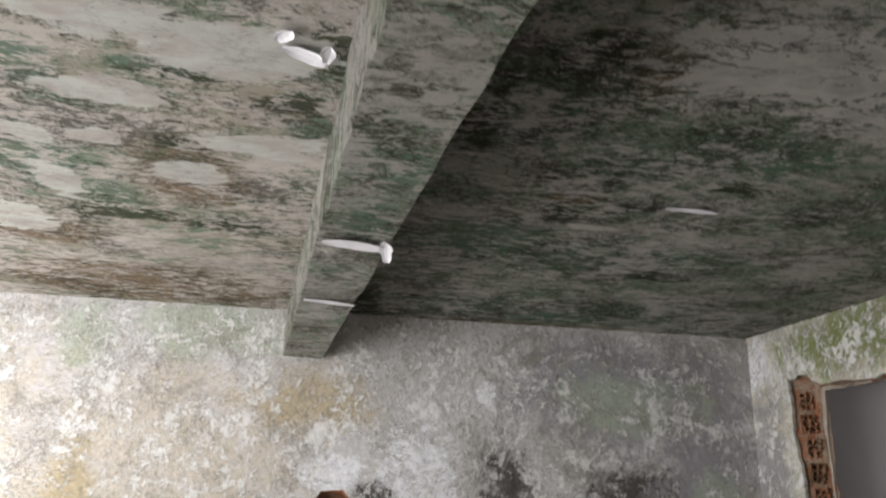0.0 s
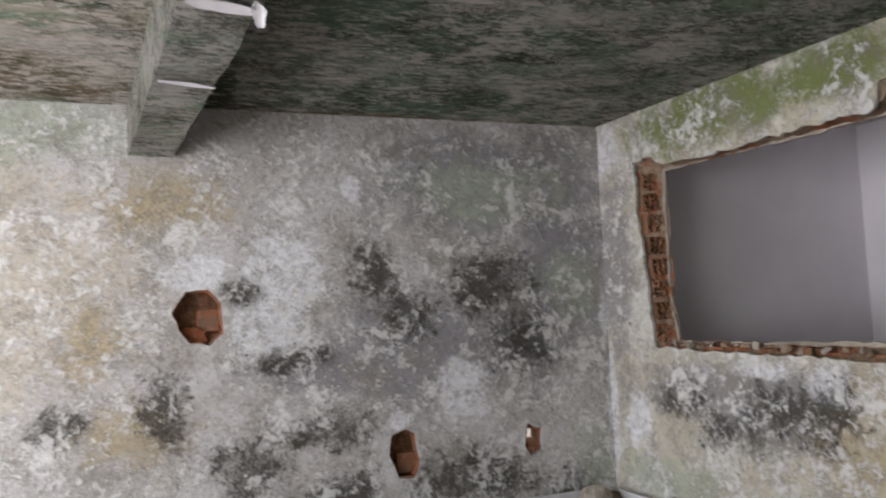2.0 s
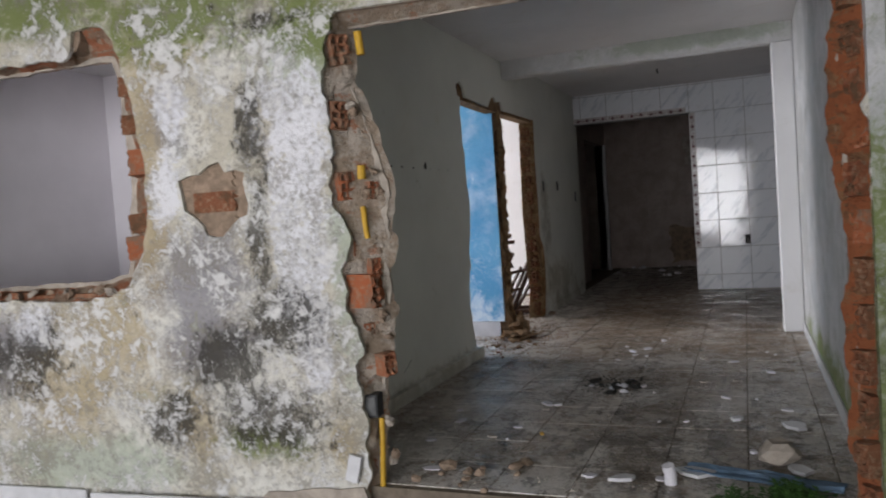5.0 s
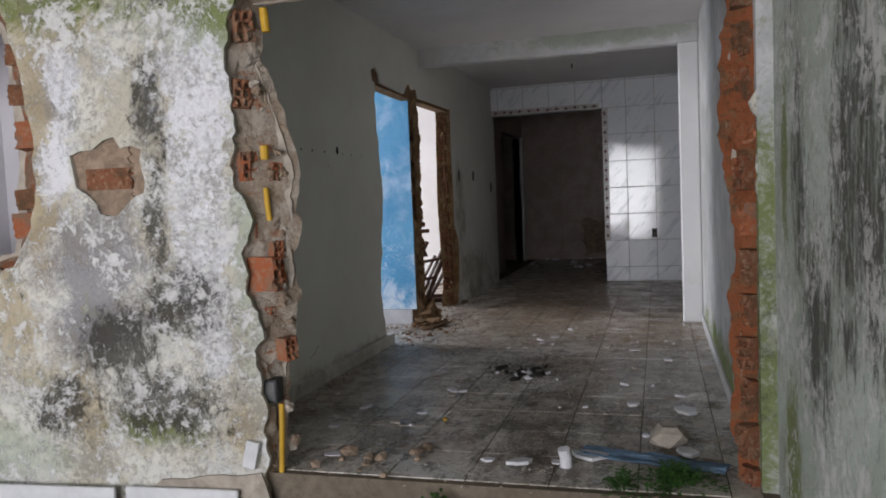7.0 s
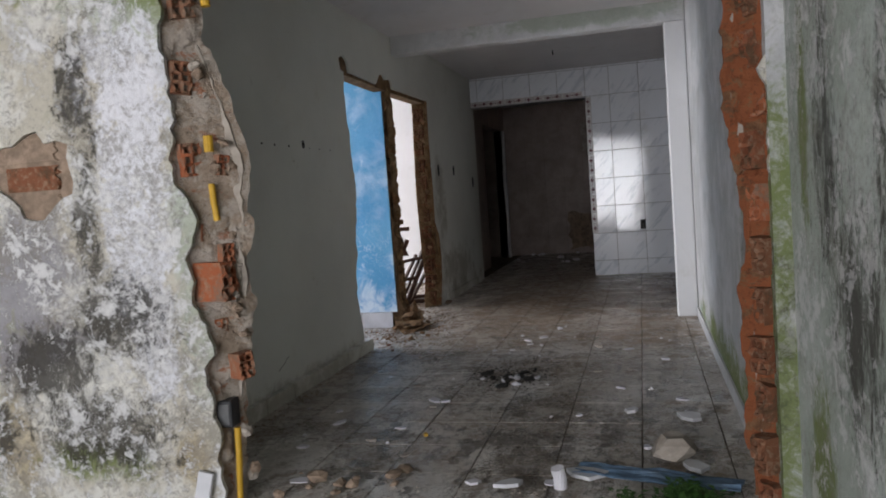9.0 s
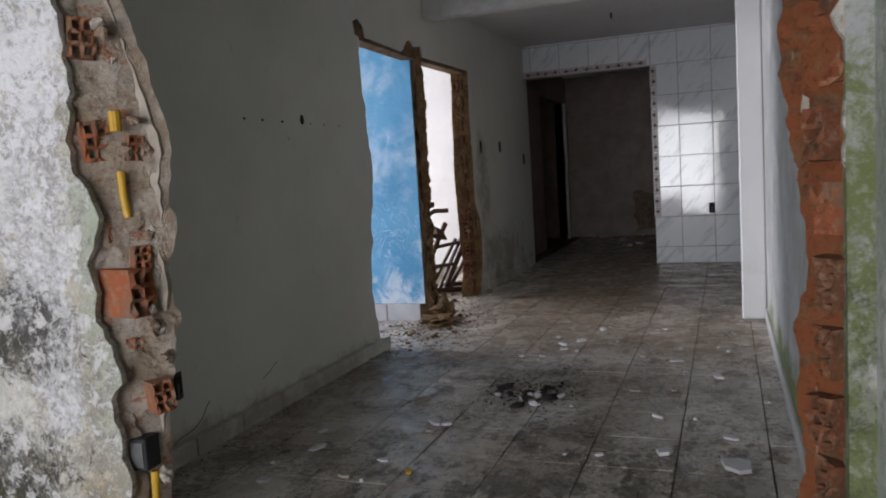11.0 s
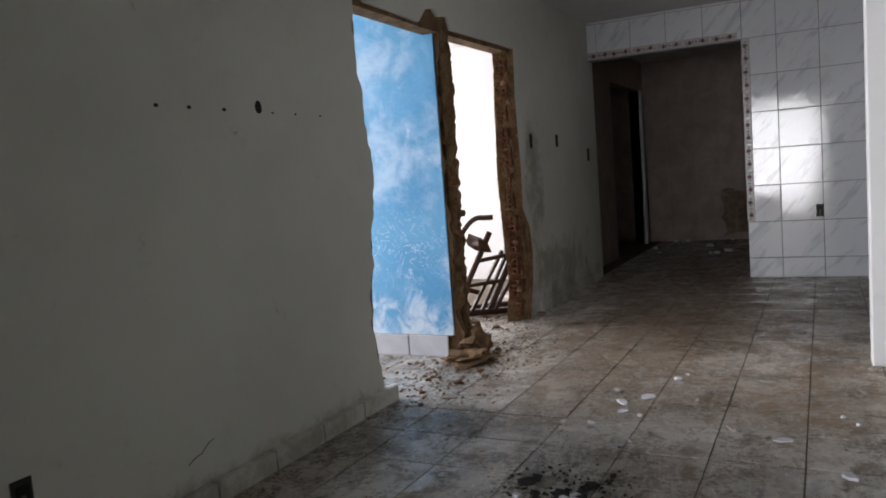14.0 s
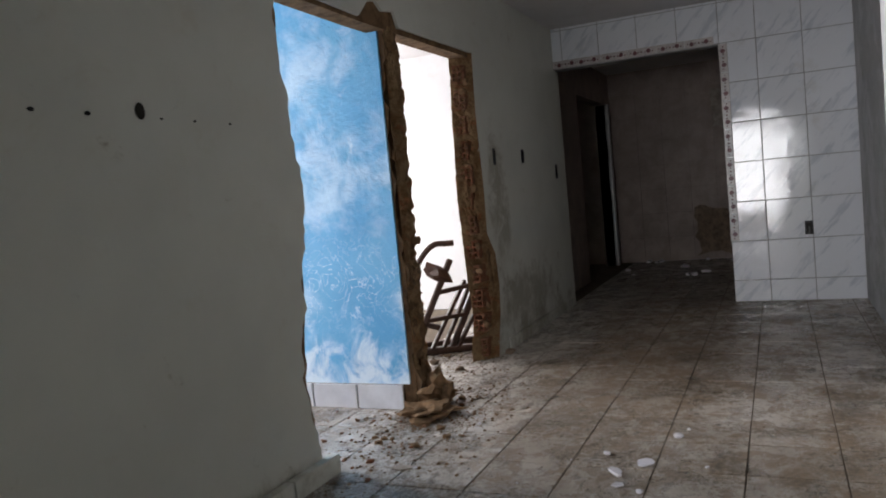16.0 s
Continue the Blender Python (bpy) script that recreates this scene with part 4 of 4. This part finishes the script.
stray("mortar_lump", lump(0.11, 8.2, 0.9, 3, 0.8), M_mortar_dark, 8.3, 2.27, 0.06, 10, "big brown mortar lump at the partition's foot", "rubble")
stray("mortar_lump", lump(0.13, 4.7, 0.3, 3, 0.8), M_mortar_dark, 8.06, 2.2, 0.03, 60, "fallen brown mortar slab at the partition's foot", "rubble")
for i in range(34):
    x, y = random.uniform(4.6, 7.6), random.uniform(-0.1, 2.0)
    stray("plaster_shard", chip(random.uniform(0.03, 0.13), random.uniform(0.03, 0.09), random.uniform(0.004, 0.012), i), M_peel if i % 3 else M_concrete, x, y, 0.003, random.uniform(0, 360), "flat shard of fallen plaster on the dirty tiles", "plaster shard", "plaster shards on the hall floor")
for i, (x, y, w) in enumerate(((5.5, 0.03, 0.2), (5.15, 0.12, 0.18), (4.75, 0.45, 0.2), (4.62, 0.75, 0.13), (5.6, 0.3, 0.1), (4.85, 0.05, 0.16))):
    stray("plaster_slab", chip(w, w * 0.7, 0.015, 60 + i), M_white_tile, x, y, 0.004, 40 * i, "larger white plaster slab lying on the floor", "plaster slab", "white slabs on the hall floor")
for i in range(22):
    a, r = random.uniform(0, math.tau), random.uniform(0, 0.2)
    stray("charred_scrap", lump(random.uniform(0.015, 0.04), i, 0.4, 1, 0.7), M_dark if i % 4 else M_peel, 6.3 + math.cos(a) * r, 1.03 + math.sin(a) * r * 0.9, 0.012, i * 37, "charred black scrap in a small burnt heap", "burnt scrap", "burnt heap")
stray("plastic_cup", tube(bmesh.new(), [(0, 0, 0), (0.002, 0.002, 0.04), (0.012, 0.004, 0.08)], 0.026, 14), M_peel, 4.62, 0.55, 0.0, 120, "crushed white plastic cup by the threshold", "cup")
stray("rubble_stone", lump(0.09, 12, 0.6, 2), M_concrete, 4.95, 0.12, 0.05, 0, "grey concrete lump near the doorway", "stone")
stray("yellow_scrap", chip(0.05, 0.03, 0.01, 99), M_yellow, 5.2, 1.25, 0.004, 10, "small yellow plastic scrap on the floor", "plastic scrap")
sheet = bmesh.new()
bmesh.ops.create_grid(sheet, x_segments=16, y_segments=8, size=0.5)
for v in sheet.verts:
    v.co = Vector((v.co.x * 0.13, v.co.y * 0.62, 0.02 + 0.035 * abs(noise.noise(v.co * 7))))
got = bmesh.ops.extrude_face_region(sheet, geom=sheet.faces[:])
for g in got["geom"]:
    if isinstance(g, bmesh.types.BMVert):
        g.co.z += 0.003
stray("plastic_sheet", sheet, M_blue_cloth, 4.72, 0.2, -0.012, -14, "crumpled dusty blue plastic sheet at the threshold", "plastic sheet")


# fittings on the walls
def outlet(name, m, w, h, label):
    ob = thing(name, block(-w / 2, -0.006, -h / 2, w / 2, 0, h / 2, 0.003), M_black, label, name.replace("_", " "), "", m)
    # raised near-black plate: the box's hollow shade given as colour
    part("inner_box", block(-w * 0.32, -0.009, -h * 0.34, w * 0.32, -0.0065, h * 0.34, 0.001), M_dark, ob)
    part("metal_tab", block(-w * 0.1, -0.011, -h * 0.5, w * 0.1, -0.0092, h * 0.1), M_steel, ob, "dull metal tab")
    return ob


outlet("socket_box", pose(5.14, YL, 0.33), 0.07, 0.12, "empty black socket box in the grey hall wall")
outlet("socket_box", pose(4.95, YL, 0.35), 0.07, 0.12, "empty black socket box in the grey hall wall")
outlet("switch_box", pose(10.4, YL, 1.43), 0.06, 0.11, "empty black switch box in the hall wall")
outlet("switch_box", pose(9.72, YL, 1.42), 0.05, 0.12, "empty black switch box by the broken jamb")
outlet("switch_box", pose(11.4, YL, 1.3), 0.06, 0.13, "empty black switch box beside the dark doorway")
outlet("socket_box", pose(XT - 0.012, 0.2, 0.62, 0, 0, -90), 0.065, 0.115, "black socket box set in marbled tiles")
random.seed(21)
# plug and nail holes are flat near-black lumps, their inner shade as colour
hole = bmesh.new()
bmesh.ops.create_uvsphere(hole, u_segments=14, v_segments=8, radius=0.022)
for v in hole.verts:
    v.co = Vector((v.co.x, v.co.y * 0.12, v.co.z * 1.25)) * (1 + 0.2 * noise.noise(v.co * 60))
thing("wall_plug_hole", hole, M_dark, "dark ragged plug hole in the grey wall", "plug hole", "", pose(6.37, YL - 0.001, 1.532))
for i, dx in enumerate((-0.56, -0.4, -0.21, 0.09, 0.25, 0.44)):
    nail = bmesh.new()
    bmesh.ops.create_icosphere(nail, subdivisions=2, radius=0.009 if i < 3 else 0.006, matrix=Matrix.Diagonal((1.3, 0.3, 0.8, 1)))
    thing("nail_hole", nail, M_dark, "small dark nail hole in the grey wall", "nail hole", "", pose(6.37 + dx, YL - 0.001, 1.512), "nail holes in a row")
for a, b, c in (((5.78, 0.185), (5.85, 0.205), (5.92, 0.24)), ((4.95, 0.05), (5.25, 0.12), (5.35, 0.2))):
    pts = [(u, YL - 0.0005, z) for u, z in jag([a, b, c], 0.006, 0.02, 5)]
    thing("wall_crack", tube(bmesh.new(), pts, 0.0018, 5), M_dark, "thin dark crack in the grey wall paint", "crack", "")
thing("ceiling_hook", tube(bmesh.new(), [(0, 0, 0), (0, 0, -0.03), (0.015, 0, -0.045), (0.03, 0, -0.035)], 0.008, 8), M_dark, "dark lamp hook in the hall ceiling", "hook", "", pose(10.2, 1.05, 2.63))


# broken wooden rocking chair lying in the white room
def rocker():
    root = tagged(new("wooden_chair"), "broken dark wooden armchair frame lying tilted on rubble", "chair")
    def bar(name, a, b, w, d, label=""):
        a, b = Vector(a), Vector(b)
        ln = (b - a).length
        q = (b - a).to_track_quat("Z", "Y").to_matrix().to_4x4()
        bm = block(-w / 2, -d / 2, 0, w / 2, d / 2, ln, min(w, d) * 0.2)
        part(name, bm, M_wood, root, label, Matrix.Translation(a) @ q)
    bar("back_post", (-0.25, 0, 0.03), (0.1, 0, 0.72), 0.06, 0.045)
    bar("back_post", (0.05, 0.05, 0.03), (0.38, 0.05, 0.7), 0.06, 0.045)
    bar("crossbar", (-0.12, 0.0, 0.28), (0.2, 0.05, 0.3), 0.06, 0.03)
    bar("crossbar", (-0.02, 0.0, 0.48), (0.3, 0.05, 0.52), 0.06, 0.03)
    bar("slat", (-0.1, 0.02, 0.05), (0.2, 0.06, 0.55), 0.055, 0.025)
    bar("slat", (-0.01, 0.03, 0.05), (0.28, 0.07, 0.6), 0.055, 0.025)
    bar("slat", (0.1, 0.03, 0.05), (0.38, 0.07, 0.5), 0.055, 0.025)
    bar("bottom_rail", (-0.4, 0.02, 0.05), (0.4, 0.05, 0.04), 0.07, 0.05)
    bar("bottom_rail", (-0.45, 0.2, 0.05), (0.3, 0.25, 0.06), 0.06, 0.05)
    bar("seat_rail", (-0.3, 0.1, 0.3), (0.0, 0.08, 0.2), 0.06, 0.04)
    part("armrest_pad", lump(0.11, 6, 0.5, 2, 0.3), M_wood, root, "", pose(0.0, 0.03, 0.62, 0, 35, 0))
    arc = [(-0.28 + 0.42 * s, 0.06, 0.42 + 0.42 * math.sin(min(1, s * 1.25) * math.pi * 0.55)) for s in [i / 12 for i in range(13)]]
    part("bent_arm", tube(bmesh.new(), arc, 0.022, 8), M_wood, root, "curved bentwood arm")
    return root


chair = rocker()
chair.matrix_world = pose(9.55, 2.75, -0.02, 0, 0, -62)

# ---- pieces: bricks, wall tiles, floor tiles ----
def hollow_brick(length, thick, high, seed, mat):
    """A hollow clay brick with a broken end: six square cells in the end at its low y."""
    rnd = random.Random(seed)
    bm = bmesh.new()
    xs = [0, 0.14, 0.44, 0.56, 0.86, 1]
    zs = [0, 0.1, 0.3, 0.4, 0.6, 0.7, 0.9, 1]
    front = {}
    for i, x in enumerate(xs):
        for j, z in enumerate(zs):
            front[i, j] = bm.verts.new(((x - 0.5) * thick, -length / 2 + rnd.uniform(-0.006, 0.02), (z - 0.5) * high))
    for i in range(5):
        for j in range(7):
            ring = [front[i, j], front[i + 1, j], front[i + 1, j + 1], front[i, j + 1]]
            if i % 2 and j % 2:
                deep = [bm.verts.new((v.co.x, v.co.y + 0.07, v.co.z)) for v in ring]
                for k in range(4):
                    bm.faces.new((ring[k], ring[(k + 1) % 4], deep[(k + 1) % 4], deep[k]))
                bm.faces.new(deep)
            else:
                bm.faces.new(ring)
    edge = [front[i, 0] for i in range(6)] + [front[5, j] for j in range(1, 8)] + [front[i, 7] for i in range(4, -1, -1)] + [front[0, j] for j in range(6, 0, -1)]
    back = [bm.verts.new((v.co.x, length / 2, v.co.z)) for v in edge]
    for k in range(len(edge)):
        bm.faces.new((edge[k], edge[(k + 1) % len(edge)], back[(k + 1) % len(edge)], back[k]))
    bm.faces.new(back)
    bmesh.ops.recalc_face_normals(bm, faces=bm.faces[:])
    return mesh_of("brick", bm, mat)


bricks = [hollow_brick(0.19, 0.1, 0.155, i, M_brick) for i in range(5)]
old_bricks = [hollow_brick(0.19, 0.1, 0.155, i + 9, M_brick_dirty_shaded) for i in range(5)]
bare_bricks = [hollow_brick(0.19, 0.1, 0.155, i + 15, M_mortar) for i in range(3)]
random.seed(31)
lumps = [mesh_of("mortar_lump", lump(0.036, i, 0.8, 2, 0.7), M_concrete if i % 2 else M_mortar) for i in range(6)]
brown_lumps = [mesh_of("mortar_lump", lump(0.04, i + 20, 0.8, 2, 0.5), M_mortar_dark) for i in range(4)]
for i in range(20):
    part_of("mortar_lump", brown_lumps[i % 4], wall_hall, pose(9.36 + random.uniform(-0.03, 0.1), YL + random.uniform(0.02, 0.09), random.uniform(0, 2.05), i * 50, i * 31, i * 77) @ Matrix.Diagonal((0.7, 0.4, random.uniform(0.4, 1.0), 1)))
    part_of("mortar_lump", brown_lumps[i % 4], partition, pose(random.uniform(8.22, 8.35), 2.325 + random.uniform(-0.015, 0.02), random.uniform(0, 2.05), i * 50, i * 31, i * 77) @ Matrix.Diagonal((0.7, 0.4, random.uniform(0.4, 1.0), 1)))
for i in range(22):
    z = random.uniform(-0.1, 1.95)
    part_of("mortar_lump", lumps[i % 6], wall_east, pose(random.uniform(0.06, 0.14), 0.02 - 0.1 * min(1, max(0, (1.8 - z) / 0.4)) + random.uniform(-0.02, 0.03), z, i * 13, i * 31, i * 17) @ Matrix.Diagonal((0.7, 0.5, random.uniform(0.4, 0.9), 1)))
    part_of("mortar_lump", lumps[i % 6], wall_east, pose(random.uniform(0.05, 0.13), 1.25 + i * 0.08, 0.915 + random.uniform(-0.02, 0.01), i * 50, i * 31, i * 77) @ Matrix.Diagonal((0.8, 0.8, 0.4, 1)))
# bricks that stick out of the broken doorway edge: height, end, depth of the front face, size
for i, (z, end, deep, size) in enumerate(((1.93, 0.0, 0.06, 0.85), (1.64, 0.02, 0.05, 0.8), (1.34, 0.01, 0.05, 0.8), (1.31, -0.085, 0.1, 0.5), (1.06, -0.01, 0.06, 0.45), (0.97, -0.08, 0.085, 0.5), (0.87, -0.08, 0.03, 0.95), (0.69, -0.04, 0.075, 0.5), (0.54, -0.12, 0.07, 0.65), (0.2, 0.0, 0.06, 0.7), (0.06, 0.0, 0.06, 0.7))):
    part_of("brick", bricks[i % 5], wall_east, pose(deep + 0.05 * size, end + 0.085 * size, z, random.uniform(-6, 6), random.uniform(-8, 8), (-16 if i == 6 else -38) + random.uniform(-8, 8)) @ Matrix.Scale(size, 4))
# the other side of the doorway
for i in range(12):
    part_of("brick", (bricks if i in (6, 8) else old_bricks)[(i + 2) % 5], wall_east, pose(0.1 + random.uniform(-0.01, 0.02), -2.04 + random.uniform(-0.015, 0.015), 0.0 + i * 0.172, random.uniform(-6, 6), random.uniform(-7, 7), 204 + random.uniform(-12, 12)) @ Matrix.Diagonal((0.75, 0.85, 0.8, 1)))
# the window opening's two sides and its sill
for i in range(8):
    part_of("brick", (old_bricks if i in (1, 4, 6) else bricks)[i % 5], wall_east, pose(0.092, 3.072 + 0.007 * i + random.uniform(-0.008, 0.012), 0.99 + i * 0.143, random.uniform(-3, 3), random.uniform(-6, 6), -24 + random.uniform(-7, 7)) @ Matrix.Diagonal((0.8, 0.85, 0.72, 1)))
for i, (z, end, size) in enumerate(((1.12, 1.22, 0.75), (1.24, 1.2, 0.6), (1.53, 1.17, 0.8), (1.72, 1.2, 0.6), (1.9, 1.2, 0.6))):
    part_of("brick", (bricks if i in (0, 2) else old_bricks)[(i + 3) % 5], wall_east, pose(0.1, end - 0.095 * size, z, random.uniform(-5, 5), random.uniform(-7, 7), 200 + random.uniform(-6, 6)) @ Matrix.Scale(size, 4))
for i in range(7):
    part_of("brick", (bricks if i in (0, 5) else old_bricks)[i % 5], wall_east, pose(0.1, 1.5 + i * 0.22 + random.uniform(-0.03, 0.03), 0.85 + random.uniform(-0.012, 0.012), random.uniform(-5, 5), 0, random.uniform(-8, 8)) @ Matrix.Diagonal((0.7, random.uniform(0.5, 0.95), 0.85, 1)))
# the bare patch beside the window
for i in range(3):
    part_of("brick", (bare_bricks[i] if i != 1 else old_bricks[i]), wall_east, pose(0.066 - 0.004 * (i == 1), 0.67, 1.2 + i * 0.11, 0, 0, random.uniform(-2, 2)) @ Matrix.Diagonal((1, 1.2, 0.6, 1)))
# inside the holes of the mouldy back wall
for x, z, k, t in ((1.33, 1.2, 1, 0), (1.25, 1.1, 2, 0), (2.53, 0.24, 3, 0)):
    part_of("brick", bricks[k], wall_north, pose(x, 5.41, z, 0, 0, 90) @ Matrix.Diagonal((0.7, 0.7, 0.8, 1)))
part_of("brick", bricks[4], wall_north, pose(3.4, 5.385, 0.235, 30, 0, 0) @ Matrix.Diagonal((0.85, 0.6, 0.6, 1)))
# the hall's broken jamb
for i in range(12):
    z = 0.09 + i * 0.172
    x = 9.4 - 0.03 * min(1, max(0, (z - 0.5) / 0.5))
    part_of("brick", old_bricks[i % 5], wall_hall, pose(x + 0.06 + random.uniform(-0.015, 0.02), YL + 0.085, z, 0, random.uniform(-4, 4), -90 + random.uniform(-6, 6)) @ Matrix.Diagonal((0.85, 1, 0.8, 1)))

# marbled tiles of the end wall
def tile_mesh(w, h, t, mat):
    return mesh_of("tile", block(-t, -w / 2, -h / 2, 0, w / 2, h / 2, 0.002), mat)


tile_store = {}
ylines = [YR, 0.17, 0.525, 0.82, 1.165, 1.51, 1.855, 2.2, YL]
zlines = [0.0, 0.19, 0.535, 0.88, 1.225, 1.57, 1.915, 2.26, 2.605, 2.63]
for y0, y1 in zip(ylines, ylines[1:]):
    for z0, z1 in zip(zlines, zlines[1:]):
        if y0 > 0.8 and z1 < 2.3:
            continue
        key = (round(y1 - y0, 3), round(z1 - z0, 3))
        if key not in tile_store:
            tile_store[key] = tile_mesh(key[0] - 0.006, key[1] - 0.006, 0.009, M_marble)
        part_of("tile", tile_store[key], wall_tiled, pose(XT - 0.001, (y0 + y1) / 2, (z0 + z1) / 2, 0, random.uniform(-0.5, 0.5), random.uniform(-0.4, 0.4)))
# flowered border strips round the doorway
border = mesh_of("border_tile", block(-0.02, -0.12, -0.035, -0.011, 0.12, 0.035, 0.002), M_flower)
flower_bm = bmesh.new()
for y, r in ((-0.06, 0.022), (0.06, 0.022), (0.0, 0.009), (0.03, 0.008), (-0.03, 0.008), (0.095, 0.007), (-0.095, 0.007)):
    bmesh.ops.create_icosphere(flower_bm, subdivisions=1, radius=r, matrix=Matrix.Translation((-0.02, y, 0.004 * math.sin(y * 90))) @ Matrix.Diagonal((0.06, 1, 1, 1)))
flower = mesh_of("flower_motif", flower_bm, M_maroon)
spots = [(0.98 + 0.245 * i, 2.29, 0) for i in range(6)] + [(0.86, 0.66 + 0.245 * i, 90) for i in range(7)]
for y, z, turn in spots:
    if turn:
        y = 0.79
    piece = part_of("border_tile", border, wall_tiled, pose(XT, min(y, 2.17), z, turn, 0, 0))
    part_of("flower_motif", flower, piece, Matrix())

# floor tiles of the hall and the rooms beyond
floor_hall = bpy.data.objects["floor_hall"]
P = 0.345
ft = mesh_of("floor_tile", block(-P / 2 + 0.003, -P / 2 + 0.003, -0.006, P / 2 - 0.003, P / 2 - 0.003, 0.0, 0.0015), M_tile)
ft_cut = mesh_of("floor_tile", block(-P / 2 + 0.003, -0.052, -0.006, P / 2 - 0.003, 0.057, 0.0, 0.0015), M_tile)
random.seed(41)
for i in range(32):
    for j in range(-2, 9):
        x, y = 4.62 + (i - 0.5) * P + 0.12, 0.25 + (j - 0.5) * P
        if y - P / 2 < YR - 0.3 or (y > 2.5 and not 7.0 < x < 11.4) or (x > 11.8 and y > 2.4) or x < 4.55:
            continue
        narrow = y < -0.2
        part_of("floor_tile", ft_cut if narrow else ft, floor_hall, pose(x, -0.155 if narrow else y, -0.0005 + random.uniform(-0.001, 0.001), random.uniform(-0.2, 0.2), random.uniform(-0.2, 0.2), 0))

# tile skirting along the hall wall
x = 4.5
while x < 7.05:
    part("skirting_tile", block(x, YL - 0.045, 0.0, x + 0.335, YL - 0.002, 0.085, 0.002), M_grey_paint, wall_hall)
    x += 0.345
x = 9.7
while x < 11.5:
    part("skirting_tile", block(x, YL - 0.02, 0.0, min(x + 0.335, XT - 0.02), YL - 0.002, 0.085, 0.002), M_grey_paint, wall_hall)
    x += 0.345
for i in range(3):
    part("skirting_tile", block(8.17, 2.4 + i * 0.3, 0.0, 8.187, 2.69 + i * 0.3, 0.138, 0.002), M_white_tile, partition, "white skirting tile")
x = 5.0
while x < 8.3:
    part("skirting_tile", block(x, YR + 0.002, 0.0, min(x + 0.335, 8.34), YR + 0.016, 0.08, 0.002), M_white_tile, bpy.data.objects["wall_hall_south"])
    x += 0.345

dark_tile = mesh_of("tile", block(-0.009, -0.162, -0.162, 0, 0.162, 0.162, 0.002), M_dark_tile)
for i in range(8):
    for j in range(8):
        if (i, j) in ((3, 0), (3, 1), (4, 1), (4, 0), (3, 6), (3, 5)):
            continue
        part_of("tile", dark_tile, bpy.data.objects["wall_dark_east"], pose(15.199, 0.0 + i * 0.33, 0.17 + j * 0.33, 0, random.uniform(-0.2, 0.2), random.uniform(-0.2, 0.2)))
random.seed(51)
for y, z, w, h, seed in ((1.0, 2.0, 0.34, 0.5, 91), (1.15, 0.38, 0.62, 0.66, 92)):
    thing("bare_plaster_patch", slab(jag([(y - w / 2, z - h / 2), (y + w / 2, z - h / 2), (y + w / 2, z + h / 2), (y - w / 2, z + h / 2)], 0.045, 0.06, seed, True), [], 15.186, 15.189), M_concrete if seed == 91 else M_mortar, "bare plaster patch where wall tiles fell off", "plaster patch", "structure")
thing("dark_room_door_frame", block(14.9, 2.46, 0.0, 14.98, 2.64, 2.2, 0.004), M_white_tile, "grubby white door frame of the dark room", "door frame", "structure")
scatter(14, 13.5, 15.1, 0.6, 2.4, 0.02, 0.06, M_peel, "rubble_lump", "pale rubble on the dark room's floor", "rubble")


def grit(name, zones, mat, label):
    """Fine crumbs too small to count, strewn over stretches of floor."""
    rnd = random.Random(len(zones) * 7 + 3)
    bm = bmesh.new()
    for x0, x1, y0, y1, z, count, size in zones:
        for _ in range(count):
            x, y, r = rnd.gauss((x0 + x1) / 2, (x1 - x0) / 3.5), rnd.gauss((y0 + y1) / 2, (y1 - y0) / 4), size * rnd.uniform(0.3, 1) ** 1.5
            if not (y0 < y < y1 and x0 - 0.3 < x < x1 + 0.3):
                continue
            a = rnd.uniform(0, math.tau)
            low = [bm.verts.new((x + r * math.cos(a + k * 2.1), y + r * math.sin(a + k * 2.1), z)) for k in range(3)]
            top = bm.verts.new((x + rnd.uniform(-r, r) * 0.3, y + rnd.uniform(-r, r) * 0.3, z + r * 0.7))
            for k in range(3):
                bm.faces.new((low[k], low[(k + 1) % 3], top))
    thing(name, bm, mat, label, "grit", "stuff")


grit("brown_grit", [(7.1, 8.9, 1.7, 2.6, 0.0005, 900, 0.014), (8.4, 10.0, 2.1, 3.0, 0.0005, 300, 0.014), (4.5, 7.2, 2.1, 2.27, 0.0005, 250, 0.009), (6.0, 11.5, -0.1, 2.2, 0.0005, 500, 0.008)], M_mortar_dark, "fine brown masonry grit strewn over the tiles")
grit("pale_grit", [(4.6, 8.5, -0.15, 2.0, 0.0005, 700, 0.009), (4.38, 4.6, -0.1, 1.7, -0.004, 200, 0.014), (3.0, 4.1, 4.5, 5.25, GROUND + 0.0005, 250, 0.012)], M_concrete, "fine pale plaster grit on the floor")
grit("black_grit", [(6.05, 6.6, 0.75, 1.3, 0.0005, 260, 0.014)], M_dark, "fine charred crumbs round the burnt heap")
